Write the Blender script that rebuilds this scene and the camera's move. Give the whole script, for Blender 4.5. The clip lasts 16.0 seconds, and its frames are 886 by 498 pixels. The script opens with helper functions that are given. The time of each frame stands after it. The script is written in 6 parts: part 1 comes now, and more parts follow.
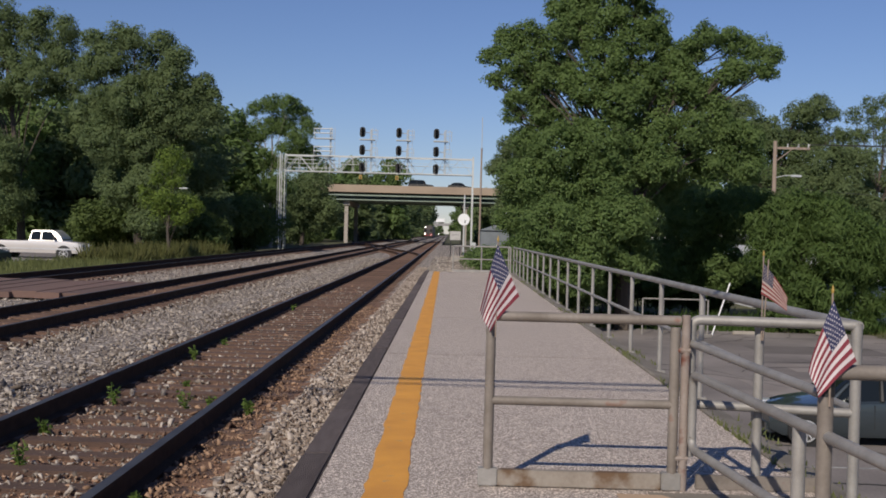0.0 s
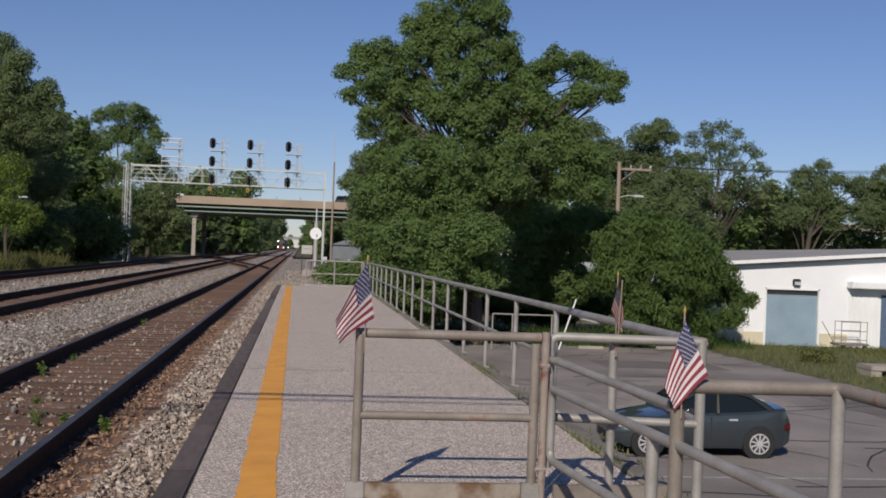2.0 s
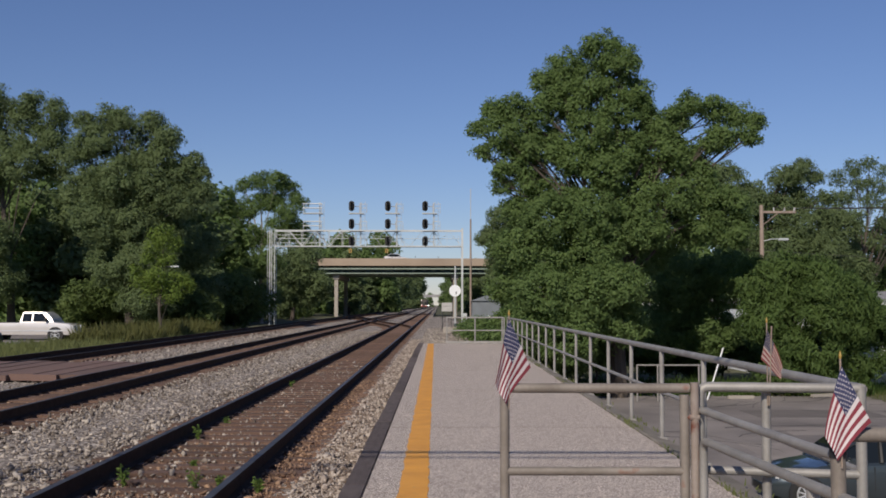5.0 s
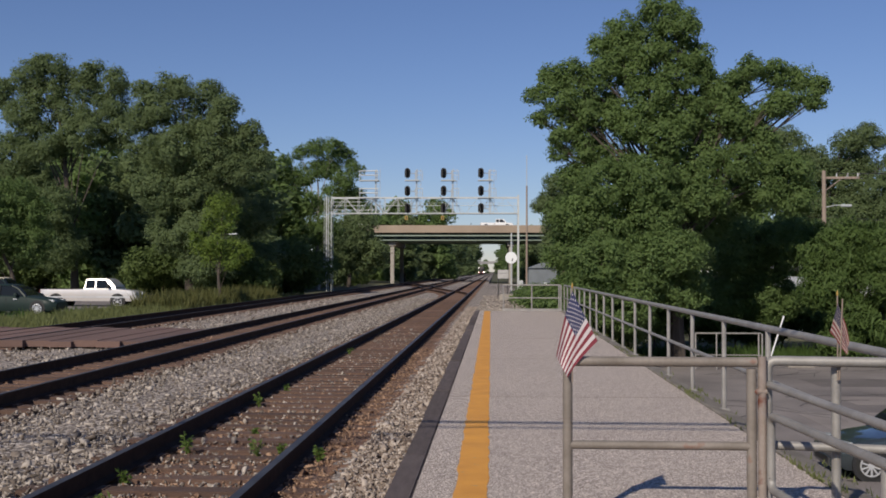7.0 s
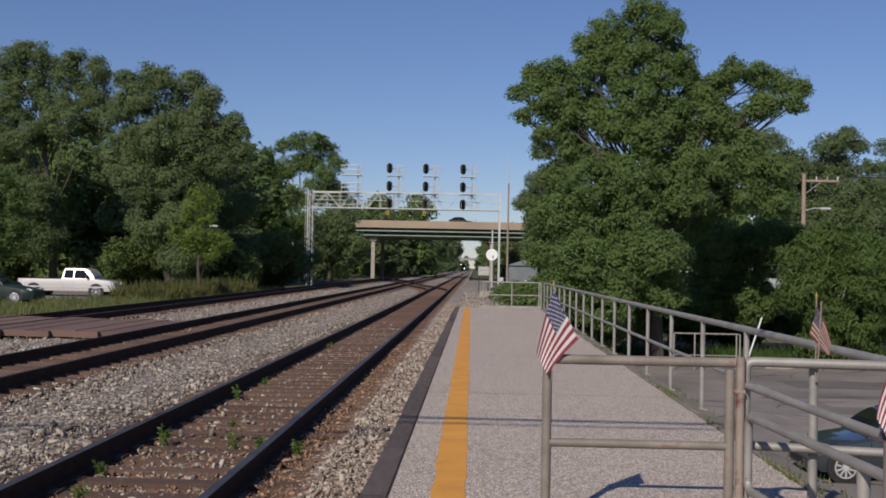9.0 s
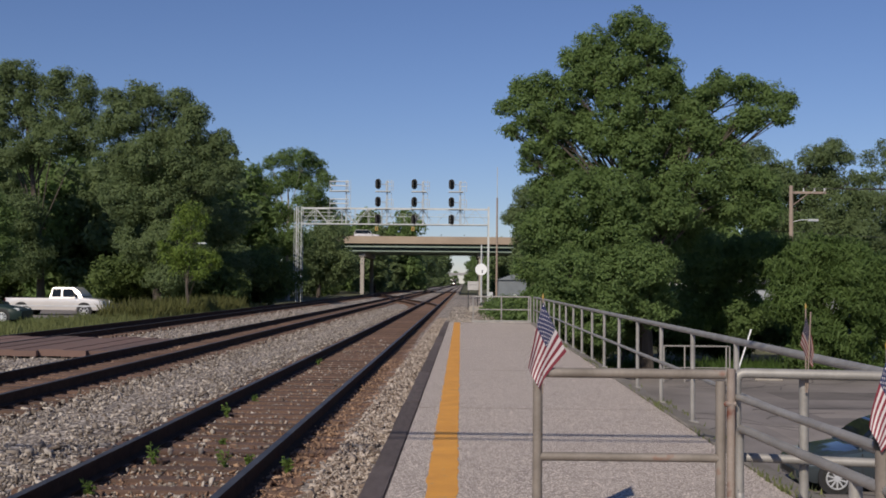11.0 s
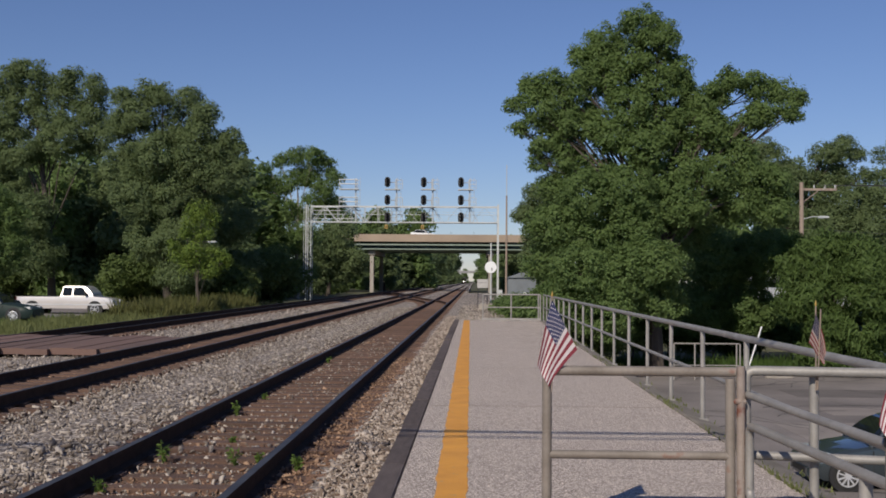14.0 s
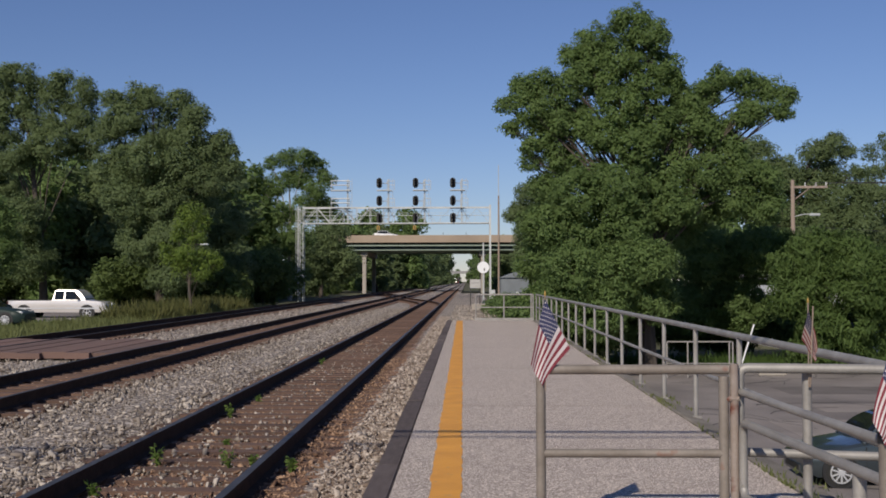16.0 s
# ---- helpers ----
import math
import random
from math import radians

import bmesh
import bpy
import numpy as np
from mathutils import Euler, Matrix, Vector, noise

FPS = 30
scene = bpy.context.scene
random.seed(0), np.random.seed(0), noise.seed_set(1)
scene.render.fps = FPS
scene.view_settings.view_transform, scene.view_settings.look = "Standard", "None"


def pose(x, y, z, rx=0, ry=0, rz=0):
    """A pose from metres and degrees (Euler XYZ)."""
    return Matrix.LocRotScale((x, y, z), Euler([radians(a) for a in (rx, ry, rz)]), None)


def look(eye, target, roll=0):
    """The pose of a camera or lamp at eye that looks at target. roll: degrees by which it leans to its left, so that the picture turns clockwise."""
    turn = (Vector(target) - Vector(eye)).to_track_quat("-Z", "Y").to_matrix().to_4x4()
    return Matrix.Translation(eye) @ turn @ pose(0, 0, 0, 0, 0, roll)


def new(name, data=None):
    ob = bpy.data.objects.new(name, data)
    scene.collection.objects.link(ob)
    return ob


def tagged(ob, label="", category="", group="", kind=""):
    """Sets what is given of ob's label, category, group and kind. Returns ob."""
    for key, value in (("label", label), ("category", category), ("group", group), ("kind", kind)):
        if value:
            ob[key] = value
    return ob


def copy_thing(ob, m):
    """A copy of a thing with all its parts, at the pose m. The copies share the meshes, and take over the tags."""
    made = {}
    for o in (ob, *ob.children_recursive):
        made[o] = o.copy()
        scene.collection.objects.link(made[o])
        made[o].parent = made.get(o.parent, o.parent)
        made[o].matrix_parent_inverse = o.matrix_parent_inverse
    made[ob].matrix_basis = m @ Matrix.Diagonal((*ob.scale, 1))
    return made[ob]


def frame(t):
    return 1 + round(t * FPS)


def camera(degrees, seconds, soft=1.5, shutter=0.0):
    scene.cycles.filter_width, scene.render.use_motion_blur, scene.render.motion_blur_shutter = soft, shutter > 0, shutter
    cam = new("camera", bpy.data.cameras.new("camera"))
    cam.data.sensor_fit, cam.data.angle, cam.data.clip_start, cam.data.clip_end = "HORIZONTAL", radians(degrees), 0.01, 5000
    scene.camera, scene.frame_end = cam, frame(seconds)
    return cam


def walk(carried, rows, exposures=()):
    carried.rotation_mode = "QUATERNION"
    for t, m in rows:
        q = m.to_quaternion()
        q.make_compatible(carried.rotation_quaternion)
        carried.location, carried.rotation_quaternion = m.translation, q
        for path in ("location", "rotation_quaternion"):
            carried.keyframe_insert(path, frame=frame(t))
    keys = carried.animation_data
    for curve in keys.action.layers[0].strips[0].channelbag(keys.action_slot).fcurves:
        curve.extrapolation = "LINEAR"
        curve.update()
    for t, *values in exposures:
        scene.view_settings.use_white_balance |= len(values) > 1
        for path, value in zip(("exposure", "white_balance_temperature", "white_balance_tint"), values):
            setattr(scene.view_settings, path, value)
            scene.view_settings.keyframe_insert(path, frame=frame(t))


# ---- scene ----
cam = camera(44.0, 16.0, soft=1.75)
PATH = [
    (0, (0.156, 0.108, 1.534), (0.146, 2.108, 1.506), 1.5),
    (0.5, (0.068, 0.005, 1.529), (0.082, 2.003, 1.454), 2.0),
    (1, (0.035, -0.059, 1.559), (0.137, 1.938, 1.537), 0.5),
    (1.5, (0.044, -0.038, 1.558), (0.165, 1.958, 1.595), 0.2),
    (2, (0.025, -0.079, 1.559), (0.286, 1.904, 1.566), 2.2),
    (2.5, (0.025, -0.080, 1.559), (0.280, 1.904, 1.593), 1.9),
    (3, (0.027, -0.075, 1.559), (0.241, 1.914, 1.588), 1.3),
    (3.5, (0.024, -0.081, 1.559), (0.237, 1.908, 1.599), 0.5),
    (4, (0.019, -0.091, 1.559), (0.169, 1.902, 1.628), -0.1),
    (4.5, (0.016, -0.104, 1.559), (0.072, 1.893, 1.655), -0.3),
    (4.7, (0.018, -0.102, 1.559), (0.051, 1.895, 1.661), -0.2),
    (6.8, (-0.028, -0.039, 1.587), (-0.087, 1.960, 1.644), 1.0),
    (7, (-0.026, -0.034, 1.594), (-0.119, 1.964, 1.635), 0.1),
    (7.5, (-0.028, -0.029, 1.593), (-0.090, 1.969, 1.626), 1.9),
    (8, (-0.029, -0.039, 1.590), (-0.087, 1.960, 1.638), 1.8),
    (8.5, (-0.030, -0.032, 1.595), (-0.076, 1.967, 1.641), 1.4),
    (9, (-0.035, -0.032, 1.593), (-0.093, 1.967, 1.627), 1.1),
    (9.2, (-0.037, -0.047, 1.599), (-0.102, 1.952, 1.643), 0.9),
    (11.3, (-0.031, -0.005, 1.587), (-0.068, 1.993, 1.649), 0.5),
    (11.5, (-0.025, 0.000, 1.588), (-0.096, 1.998, 1.628), 0.4),
    (12, (-0.030, -0.004, 1.592), (-0.071, 1.995, 1.627), 0.7),
    (12.5, (-0.030, 0.006, 1.589), (-0.066, 2.005, 1.634), 0.9),
    (13, (-0.027, 0.001, 1.591), (-0.135, 1.998, 1.608), 1.2),
    (13.5, (-0.025, -0.008, 1.588), (-0.114, 1.990, 1.638), 1.0),
    (14, (-0.029, -0.017, 1.589), (-0.085, 1.982, 1.647), 0.4),
    (14.5, (-0.023, 0.000, 1.591), (-0.071, 1.998, 1.650), 0.3),
    (15, (-0.028, -0.018, 1.591), (-0.069, 1.981, 1.653), -0.2),
    (15.5, (-0.034, -0.019, 1.591), (-0.065, 1.980, 1.661), 0.1),
    (16, (-0.030, -0.015, 1.586), (-0.072, 1.983, 1.645), -0.1),
]
walk(cam, [(t, look(e, g, r)) for t, e, g, r in PATH])

# ---- light: late-day sun from behind and to one side, clear sky ----
SUN_WAY = Vector((0.57, 1.32, -1.0)).normalized()
scene.view_settings.exposure = 0.0
world = bpy.data.worlds.new("sky")
scene.world = world
world.use_nodes = True
wn = world.node_tree.nodes
sky = wn.new("ShaderNodeTexSky")
sky.sky_type, sky.sun_disc = "NISHITA", False
sky.sun_elevation, sky.sun_rotation = radians(35), radians(203.4)
sky.air_density, sky.dust_density, sky.ozone_density = 1.0, 0.0, 3.0
tint = wn.new("ShaderNodeMix")
tint.data_type, tint.blend_type = "RGBA", "MULTIPLY"
tint.inputs[0].default_value = 1.0
tint.inputs[7].default_value = (0.925, 0.97, 1.265, 1)
world.node_tree.links.new(sky.outputs[0], tint.inputs[6])
world.node_tree.links.new(tint.outputs[2], wn["Background"].inputs[0])
wn["Background"].inputs[1].default_value = 0.060
sun = new("sun", bpy.data.lights.new("sun", "SUN"))
sun.data.energy, sun.data.angle, sun.data.color = 4.2, radians(0.53), (1.0, 0.90, 0.76)
sun.matrix_world = look((0, 0, 60), tuple(Vector((0, 0, 60)) + SUN_WAY))

# ---- materials ----
def mat(name, a, b=None, rough=0.7, metal=0.0, scale=6.0, fine=60.0, bump=0.0, fine_amount=0.35, island=0.0, objrand=0.0, spec=0.5, coat=0.0, rust=None, stretch=None, span=None):
    """A surface of two colours mixed by broad and fine noise."""
    m = bpy.data.materials.new(name)
    m.use_nodes = True
    nt = m.node_tree
    n, ln = nt.nodes, nt.links
    p = n["Principled BSDF"]
    p.inputs["Roughness"].default_value = rough
    p.inputs["Metallic"].default_value = metal
    p.inputs["Specular IOR Level"].default_value = spec
    p.inputs["Coat Weight"].default_value = coat
    b = b or tuple(c * 0.72 for c in a)
    co = n.new("ShaderNodeTexCoord")
    src = co.outputs["Object"]
    if stretch:
        mp = n.new("ShaderNodeMapping")
        mp.inputs["Scale"].default_value = stretch
        ln.new(src, mp.inputs[0])
        src = mp.outputs[0]
    big = n.new("ShaderNodeTexNoise")
    big.inputs["Scale"].default_value = scale
    big.inputs["Detail"].default_value = 5
    small = n.new("ShaderNodeTexNoise")
    small.inputs["Scale"].default_value = fine
    small.inputs["Detail"].default_value = 7
    small.inputs["Roughness"].default_value = 0.68
    ln.new(src, big.inputs["Vector"])
    ln.new(src, small.inputs["Vector"])
    mix = n.new("ShaderNodeMix")
    mix.data_type = "FLOAT"
    mix.inputs[0].default_value = fine_amount
    ln.new(big.outputs[0], mix.inputs[2])
    ln.new(small.outputs[0], mix.inputs[3])
    fac = mix.outputs[0]
    if island or objrand:
        if island:
            r = n.new("ShaderNodeNewGeometry").outputs["Random Per Island"]
        else:
            r = n.new("ShaderNodeObjectInfo").outputs["Random"]
        mi = n.new("ShaderNodeMix")
        mi.data_type = "FLOAT"
        mi.inputs[0].default_value = island or objrand
        ln.new(fac, mi.inputs[2])
        ln.new(r, mi.inputs[3])
        fac = mi.outputs[0]
    ramp = n.new("ShaderNodeValToRGB")
    lo, hi = (0.32, 0.68) if not (island or objrand) else (0.2, 0.8)
    lo, hi = span or (lo, hi)
    ramp.color_ramp.elements[0].position, ramp.color_ramp.elements[1].position = lo, hi
    ramp.color_ramp.elements[0].color, ramp.color_ramp.elements[1].color = (*b, 1), (*a, 1)
    ln.new(fac, ramp.inputs[0])
    col = ramp.outputs[0]
    if rust:
        rn = n.new("ShaderNodeTexNoise")
        rn.inputs["Scale"].default_value, rn.inputs["Detail"].default_value = rust[1], 6
        ln.new(co.outputs["Object"], rn.inputs["Vector"])
        rr = n.new("ShaderNodeValToRGB")
        rr.color_ramp.elements[0].position, rr.color_ramp.elements[1].position = rust[2], rust[2] + 0.08
        ln.new(rn.outputs[0], rr.inputs[0])
        rm = n.new("ShaderNodeMix")
        rm.data_type = "RGBA"
        ln.new(rr.outputs[0], rm.inputs[0])
        ln.new(col, rm.inputs[6])
        rm.inputs[7].default_value = (*rust[0], 1)
        col = rm.outputs[2]
    ln.new(col, p.inputs["Base Color"])
    if bump:
        bp = n.new("ShaderNodeBump")
        bp.inputs["Strength"].default_value, bp.inputs["Distance"].default_value = bump, 0.02
        ln.new(small.outputs[0], bp.inputs["Height"])
        ln.new(bp.outputs[0], p.inputs["Normal"])
    return m


def leaf_mat(name, a, b, glow=0.55):
    m = mat(name, a, b, rough=0.6, scale=0.55, fine=2.2, fine_amount=0.5, island=0.25, spec=0.2)
    nt = m.node_tree
    p = nt.nodes["Principled BSDF"]
    ramp = [x for x in nt.nodes if x.type == "VALTORGB"][0]
    tr = nt.nodes.new("ShaderNodeBsdfTranslucent")
    nt.links.new(ramp.outputs[0], tr.inputs[0])
    mx = nt.nodes.new("ShaderNodeMixShader")
    mx.inputs[0].default_value = glow
    nt.links.new(p.outputs[0], mx.inputs[1])
    nt.links.new(tr.outputs[0], mx.inputs[2])
    nt.links.new(mx.outputs[0], nt.nodes["Material Output"].inputs[0])
    return m


def glass_mat(name, tint, rough=0.05):
    m = mat(name, tint, tint, rough=rough, spec=0.4, scale=1.0)
    return m


def glow_mat(name, colour, power):
    m = mat(name, colour, colour, rough=0.3)
    p = m.node_tree.nodes["Principled BSDF"]
    p.inputs["Emission Color"].default_value = (*colour, 1)
    p.inputs["Emission Strength"].default_value = power
    return m


def aggregate_mat(name, matrix, pale, dark, size):
    """Concrete with small exposed stones, cell by cell, over broad worn patches."""
    m = mat(name, matrix, tuple(c * 0.72 for c in matrix), rough=0.9, scale=0.6, fine=9.0, fine_amount=0.45)
    nt = m.node_tree
    n, ln = nt.nodes, nt.links
    p = n["Principled BSDF"]
    base = [x for x in n if x.type == "VALTORGB"][0]
    base_out = base.outputs[0]
    co = [x for x in n if x.type == "TEX_COORD"][0]
    vo = n.new("ShaderNodeTexVoronoi")
    vo.inputs["Scale"].default_value = size
    vo.inputs["Randomness"].default_value = 1.0
    ln.new(co.outputs["Object"], vo.inputs["Vector"])
    bw = n.new("ShaderNodeRGBToBW")
    ln.new(vo.outputs["Color"], bw.inputs[0])
    for colour, lo, hi in ((pale, 0.58, 0.70), (dark, 0.40, 0.24), (tuple(min(0.9, c * 1.32) for c in pale), 0.715, 0.75)):
        mr = n.new("ShaderNodeMapRange")
        mr.inputs[1].default_value, mr.inputs[2].default_value = lo, hi
        ln.new(bw.outputs[0], mr.inputs[0])
        mx = n.new("ShaderNodeMix")
        mx.data_type = "RGBA"
        ln.new(mr.outputs[0], mx.inputs[0])
        ln.new(base_out, mx.inputs[6])
        mx.inputs[7].default_value = (*colour, 1)
        base_out = mx.outputs[2]
    ln.new(base_out, p.inputs["Base Color"])
    bp = n.new("ShaderNodeBump")
    bp.inputs["Strength"].default_value, bp.inputs["Distance"].default_value = 0.5, 0.006
    ln.new(vo.outputs["Distance"], bp.inputs["Height"])
    ln.new(bp.outputs[0], p.inputs["Normal"])
    return m


M_CONCRETE = aggregate_mat("platform concrete", (0.395, 0.335, 0.298), (0.60, 0.52, 0.46), (0.19, 0.152, 0.132), 105.0)
M_RAMP = mat("tan ramp coating", (0.47, 0.34, 0.235), (0.38, 0.27, 0.185), rough=0.85, scale=1.5, fine=60, bump=0.15)
M_KERB = mat("weathered kerb concrete", (0.25, 0.222, 0.19), (0.14, 0.122, 0.10), rough=0.95, scale=2.5, fine=40, bump=0.5)
M_BOARD = mat("tarred edge timber", (0.19, 0.155, 0.148), (0.055, 0.043, 0.041), rough=0.85, scale=3, fine=30, bump=0.9, spec=0.2, objrand=0.3, stretch=(6, 1, 6))
M_YELLOW = mat("yellow line paint", (0.73, 0.345, 0.055), (0.56, 0.25, 0.045), rough=0.75, scale=3, fine=70, bump=0.3, rust=((0.33, 0.26, 0.17), 9.0, 0.66))
M_BALLAST = aggregate_mat("ballast bed", (0.215, 0.178, 0.15), (0.40, 0.35, 0.305), (0.065, 0.05, 0.041), 23.0)
M_BALLAST_DIRT = mat("fouled ballast", (0.29, 0.16, 0.098), (0.12, 0.066, 0.043), rough=0.95, scale=1.5, fine=30, bump=1.0, fine_amount=0.5)
M_STONE = mat("crushed stone", (0.52, 0.46, 0.405), (0.12, 0.095, 0.078), rough=0.9, scale=3, fine=40, island=0.8, bump=0.3, span=(0.22, 1.0))
M_STONE_WARM = mat("warm crushed stone", (0.53, 0.455, 0.395), (0.16, 0.118, 0.092), rough=0.9, scale=3, fine=40, island=0.75, bump=0.3, span=(0.2, 0.95))
M_STONE_RUST = mat("rust-stained stone", (0.37, 0.24, 0.16), (0.13, 0.074, 0.048), rough=0.9, scale=3, fine=40, island=0.7, bump=0.3)
M_RAIL = mat("rusted rail steel", (0.075, 0.042, 0.03), (0.035, 0.021, 0.016), rough=0.85, spec=0.15, scale=8, fine=80, bump=0.3)
M_RAILTOP = mat("polished rail head", (0.10, 0.10, 0.11), (0.045, 0.045, 0.05), rough=0.55, metal=0.45, scale=3, fine=50)
M_TIE = mat("creosoted tie", (0.17, 0.103, 0.076), (0.065, 0.039, 0.03), rough=0.9, scale=4, fine=25, bump=0.7, objrand=0.35, stretch=(1, 5, 5))
M_PIPE = mat("galvanised pipe", (0.35, 0.335, 0.32), (0.22, 0.208, 0.195), rough=0.55, metal=0.25, scale=5, fine=45, bump=0.1)
M_PIPE_OLD = mat("worn painted pipe", (0.25, 0.22, 0.195), (0.15, 0.127, 0.108), rough=0.6, metal=0.1, scale=5, fine=45, bump=0.15, rust=((0.20, 0.085, 0.055), 5.0, 0.66))
M_RUST = mat("rusted pipe", (0.30, 0.26, 0.235), (0.21, 0.165, 0.145), rough=0.8, scale=9, fine=60, bump=0.3, rust=((0.13, 0.042, 0.027), 4.5, 0.54))
M_KICK = mat("rust-stained kick plate", (0.30, 0.27, 0.235), (0.19, 0.155, 0.125), rough=0.75, scale=4, fine=40, bump=0.2, rust=((0.125, 0.075, 0.042), 3.2, 0.47))
M_ASPHALT = mat("cracked car park asphalt", (0.25, 0.222, 0.212), (0.132, 0.117, 0.113), rough=0.9, scale=0.3, fine=18, bump=0.4, fine_amount=0.35, span=(0.36, 0.62))
M_GRASS_EARTH = mat("grassy earth", (0.10, 0.105, 0.04), (0.055, 0.05, 0.03), rough=0.95, scale=0.5, fine=6, bump=0.6)
M_GRASS = leaf_mat("grass blades", (0.21, 0.20, 0.075), (0.09, 0.11, 0.035))
M_FIELD = leaf_mat("green field weeds", (0.27, 0.285, 0.115), (0.13, 0.155, 0.055))
M_TRACKWEED = leaf_mat("bright weed leaves", (0.22, 0.31, 0.08), (0.11, 0.18, 0.04))
M_WEED = leaf_mat("weed leaves", (0.12, 0.19, 0.05), (0.06, 0.11, 0.028))
M_LEAF = leaf_mat("broad leaves", (0.21, 0.298, 0.103), (0.116, 0.18, 0.065))
M_LEAF_B = leaf_mat("dull woodland leaves", (0.23, 0.298, 0.135), (0.125, 0.172, 0.08))
# darker than the woodland leaves: shade below the crowns is put into this colour
M_UNDER_SHADE = leaf_mat("undergrowth leaves with shade in the colour", (0.17, 0.23, 0.075), (0.09, 0.13, 0.045))
M_LEAF_C = leaf_mat("yellow-green leaves", (0.24, 0.32, 0.07), (0.12, 0.19, 0.04))
M_LEAF_D = leaf_mat("shrub leaves", (0.158, 0.236, 0.07), (0.087, 0.14, 0.044))
M_BARK = mat("bark", (0.105, 0.085, 0.07), (0.05, 0.04, 0.033), rough=0.95, scale=4, fine=25, bump=0.8, stretch=(1, 1, 0.2))
M_PALEBARK = mat("pale bark", (0.42, 0.39, 0.34), (0.2, 0.18, 0.15), rough=0.9, scale=3, fine=20, bump=0.5)
M_WOODPOLE = mat("weathered pole wood", (0.34, 0.27, 0.22), (0.2, 0.155, 0.125), rough=0.9, scale=2, fine=20, bump=0.4, stretch=(4, 4, 0.4))
M_BRIDGE = mat("bridge concrete", (0.36, 0.285, 0.215), (0.27, 0.21, 0.16), rough=0.9, scale=0.25, fine=4, bump=0.2)
M_PIER = mat("pier concrete", (0.38, 0.35, 0.31), (0.25, 0.22, 0.19), rough=0.9, scale=0.5, fine=5, bump=0.2)
M_GIRDER = mat("green girder paint", (0.10, 0.135, 0.115), (0.06, 0.085, 0.07), rough=0.6, scale=0.6, fine=6)
M_CHANNEL = mat("pale green steel paint", (0.25, 0.31, 0.26), (0.17, 0.22, 0.18), rough=0.6, scale=0.6, fine=6)
M_SIGNALSTEEL = mat("silver gantry steel", (0.58, 0.60, 0.60), (0.42, 0.44, 0.45), rough=0.5, metal=0.2, scale=1, fine=12)
M_BLACK = mat("black signal paint", (0.02, 0.02, 0.022), (0.012, 0.012, 0.013), rough=0.6, scale=4)
M_RUBBER = mat("tyre rubber", (0.02, 0.02, 0.02), (0.012, 0.012, 0.012), rough=0.85, scale=9)
M_WHITE = mat("white painted sheet", (0.78, 0.79, 0.80), (0.68, 0.69, 0.70), rough=0.55, scale=0.8, fine=8)
M_BLOCK = mat("white painted block wall", (0.80, 0.81, 0.83), (0.70, 0.71, 0.73), rough=0.85, scale=0.5, fine=9, bump=0.25)
M_CREAM = mat("cream base paint", (0.66, 0.60, 0.46), (0.5, 0.45, 0.33), rough=0.9, scale=0.8, fine=9)
M_ROOF = mat("grey membrane roof", (0.30, 0.29, 0.29), (0.2, 0.2, 0.2), rough=0.9, scale=0.5, fine=9)
M_BLUEDOOR = mat("pale blue door paint", (0.27, 0.36, 0.44), (0.21, 0.29, 0.36), rough=0.6, scale=1, fine=9)
M_SHED = mat("grey shed sheet", (0.17, 0.19, 0.21), (0.13, 0.145, 0.16), rough=0.6, scale=2, fine=9)
M_DARKSTEEL = mat("dark steel", (0.06, 0.058, 0.055), (0.03, 0.03, 0.03), rough=0.6, metal=0.3, scale=6)
M_CROSS = mat("crossing timber", (0.19, 0.115, 0.095), (0.11, 0.07, 0.06), rough=0.9, scale=2, fine=20, bump=0.5, objrand=0.4)
M_CARPAINT = mat("blue-grey metallic paint", (0.052, 0.068, 0.08), (0.043, 0.057, 0.068), rough=0.3, metal=0.5, scale=1, coat=0.9)
M_SILVER = mat("silver-white paint", (0.70, 0.66, 0.64), (0.63, 0.60, 0.58), rough=0.3, metal=0.3, scale=1, coat=0.9)
M_WHITEPAINT = mat("white car paint", (0.8, 0.8, 0.8), (0.74, 0.74, 0.74), rough=0.3, scale=1, coat=0.8)
M_GREENPAINT = mat("dark green paint", (0.02, 0.035, 0.032), (0.013, 0.025, 0.022), rough=0.45, scale=1, spec=0.3)
M_GLASS = glass_mat("dark car glass", (0.010, 0.013, 0.015))
M_CHROME = mat("alloy wheel", (0.78, 0.79, 0.80), (0.64, 0.64, 0.66), rough=0.35, metal=0.6, scale=4)
M_LAMPGLASS = mat("lamp glass", (0.7, 0.72, 0.75), (0.55, 0.57, 0.6), rough=0.12, metal=0.3, scale=6)
M_TAIL = mat("red lamp lens", (0.07, 0.008, 0.01), (0.045, 0.005, 0.007), rough=0.2, scale=4)
M_RED = mat("flag red cloth", (0.215, 0.03, 0.048), (0.165, 0.022, 0.036), rough=0.8, scale=9, fine=300)
M_CLOTH = mat("flag white cloth", (0.60, 0.55, 0.56), (0.50, 0.455, 0.465), rough=0.85, scale=9, fine=300)
M_RED_F = mat("faded red cloth", (0.22, 0.05, 0.05), (0.16, 0.036, 0.036), rough=0.85, scale=9, fine=300)
M_CLOTH_F = mat("faded white cloth", (0.42, 0.34, 0.31), (0.33, 0.27, 0.24), rough=0.85, scale=9, fine=300)
M_NAVY_F = mat("faded navy cloth", (0.05, 0.05, 0.085), (0.035, 0.035, 0.06), rough=0.85, scale=9, fine=300)
M_NAVY = mat("flag navy cloth", (0.028, 0.035, 0.10), (0.02, 0.025, 0.075), rough=0.8, scale=9, fine=300)
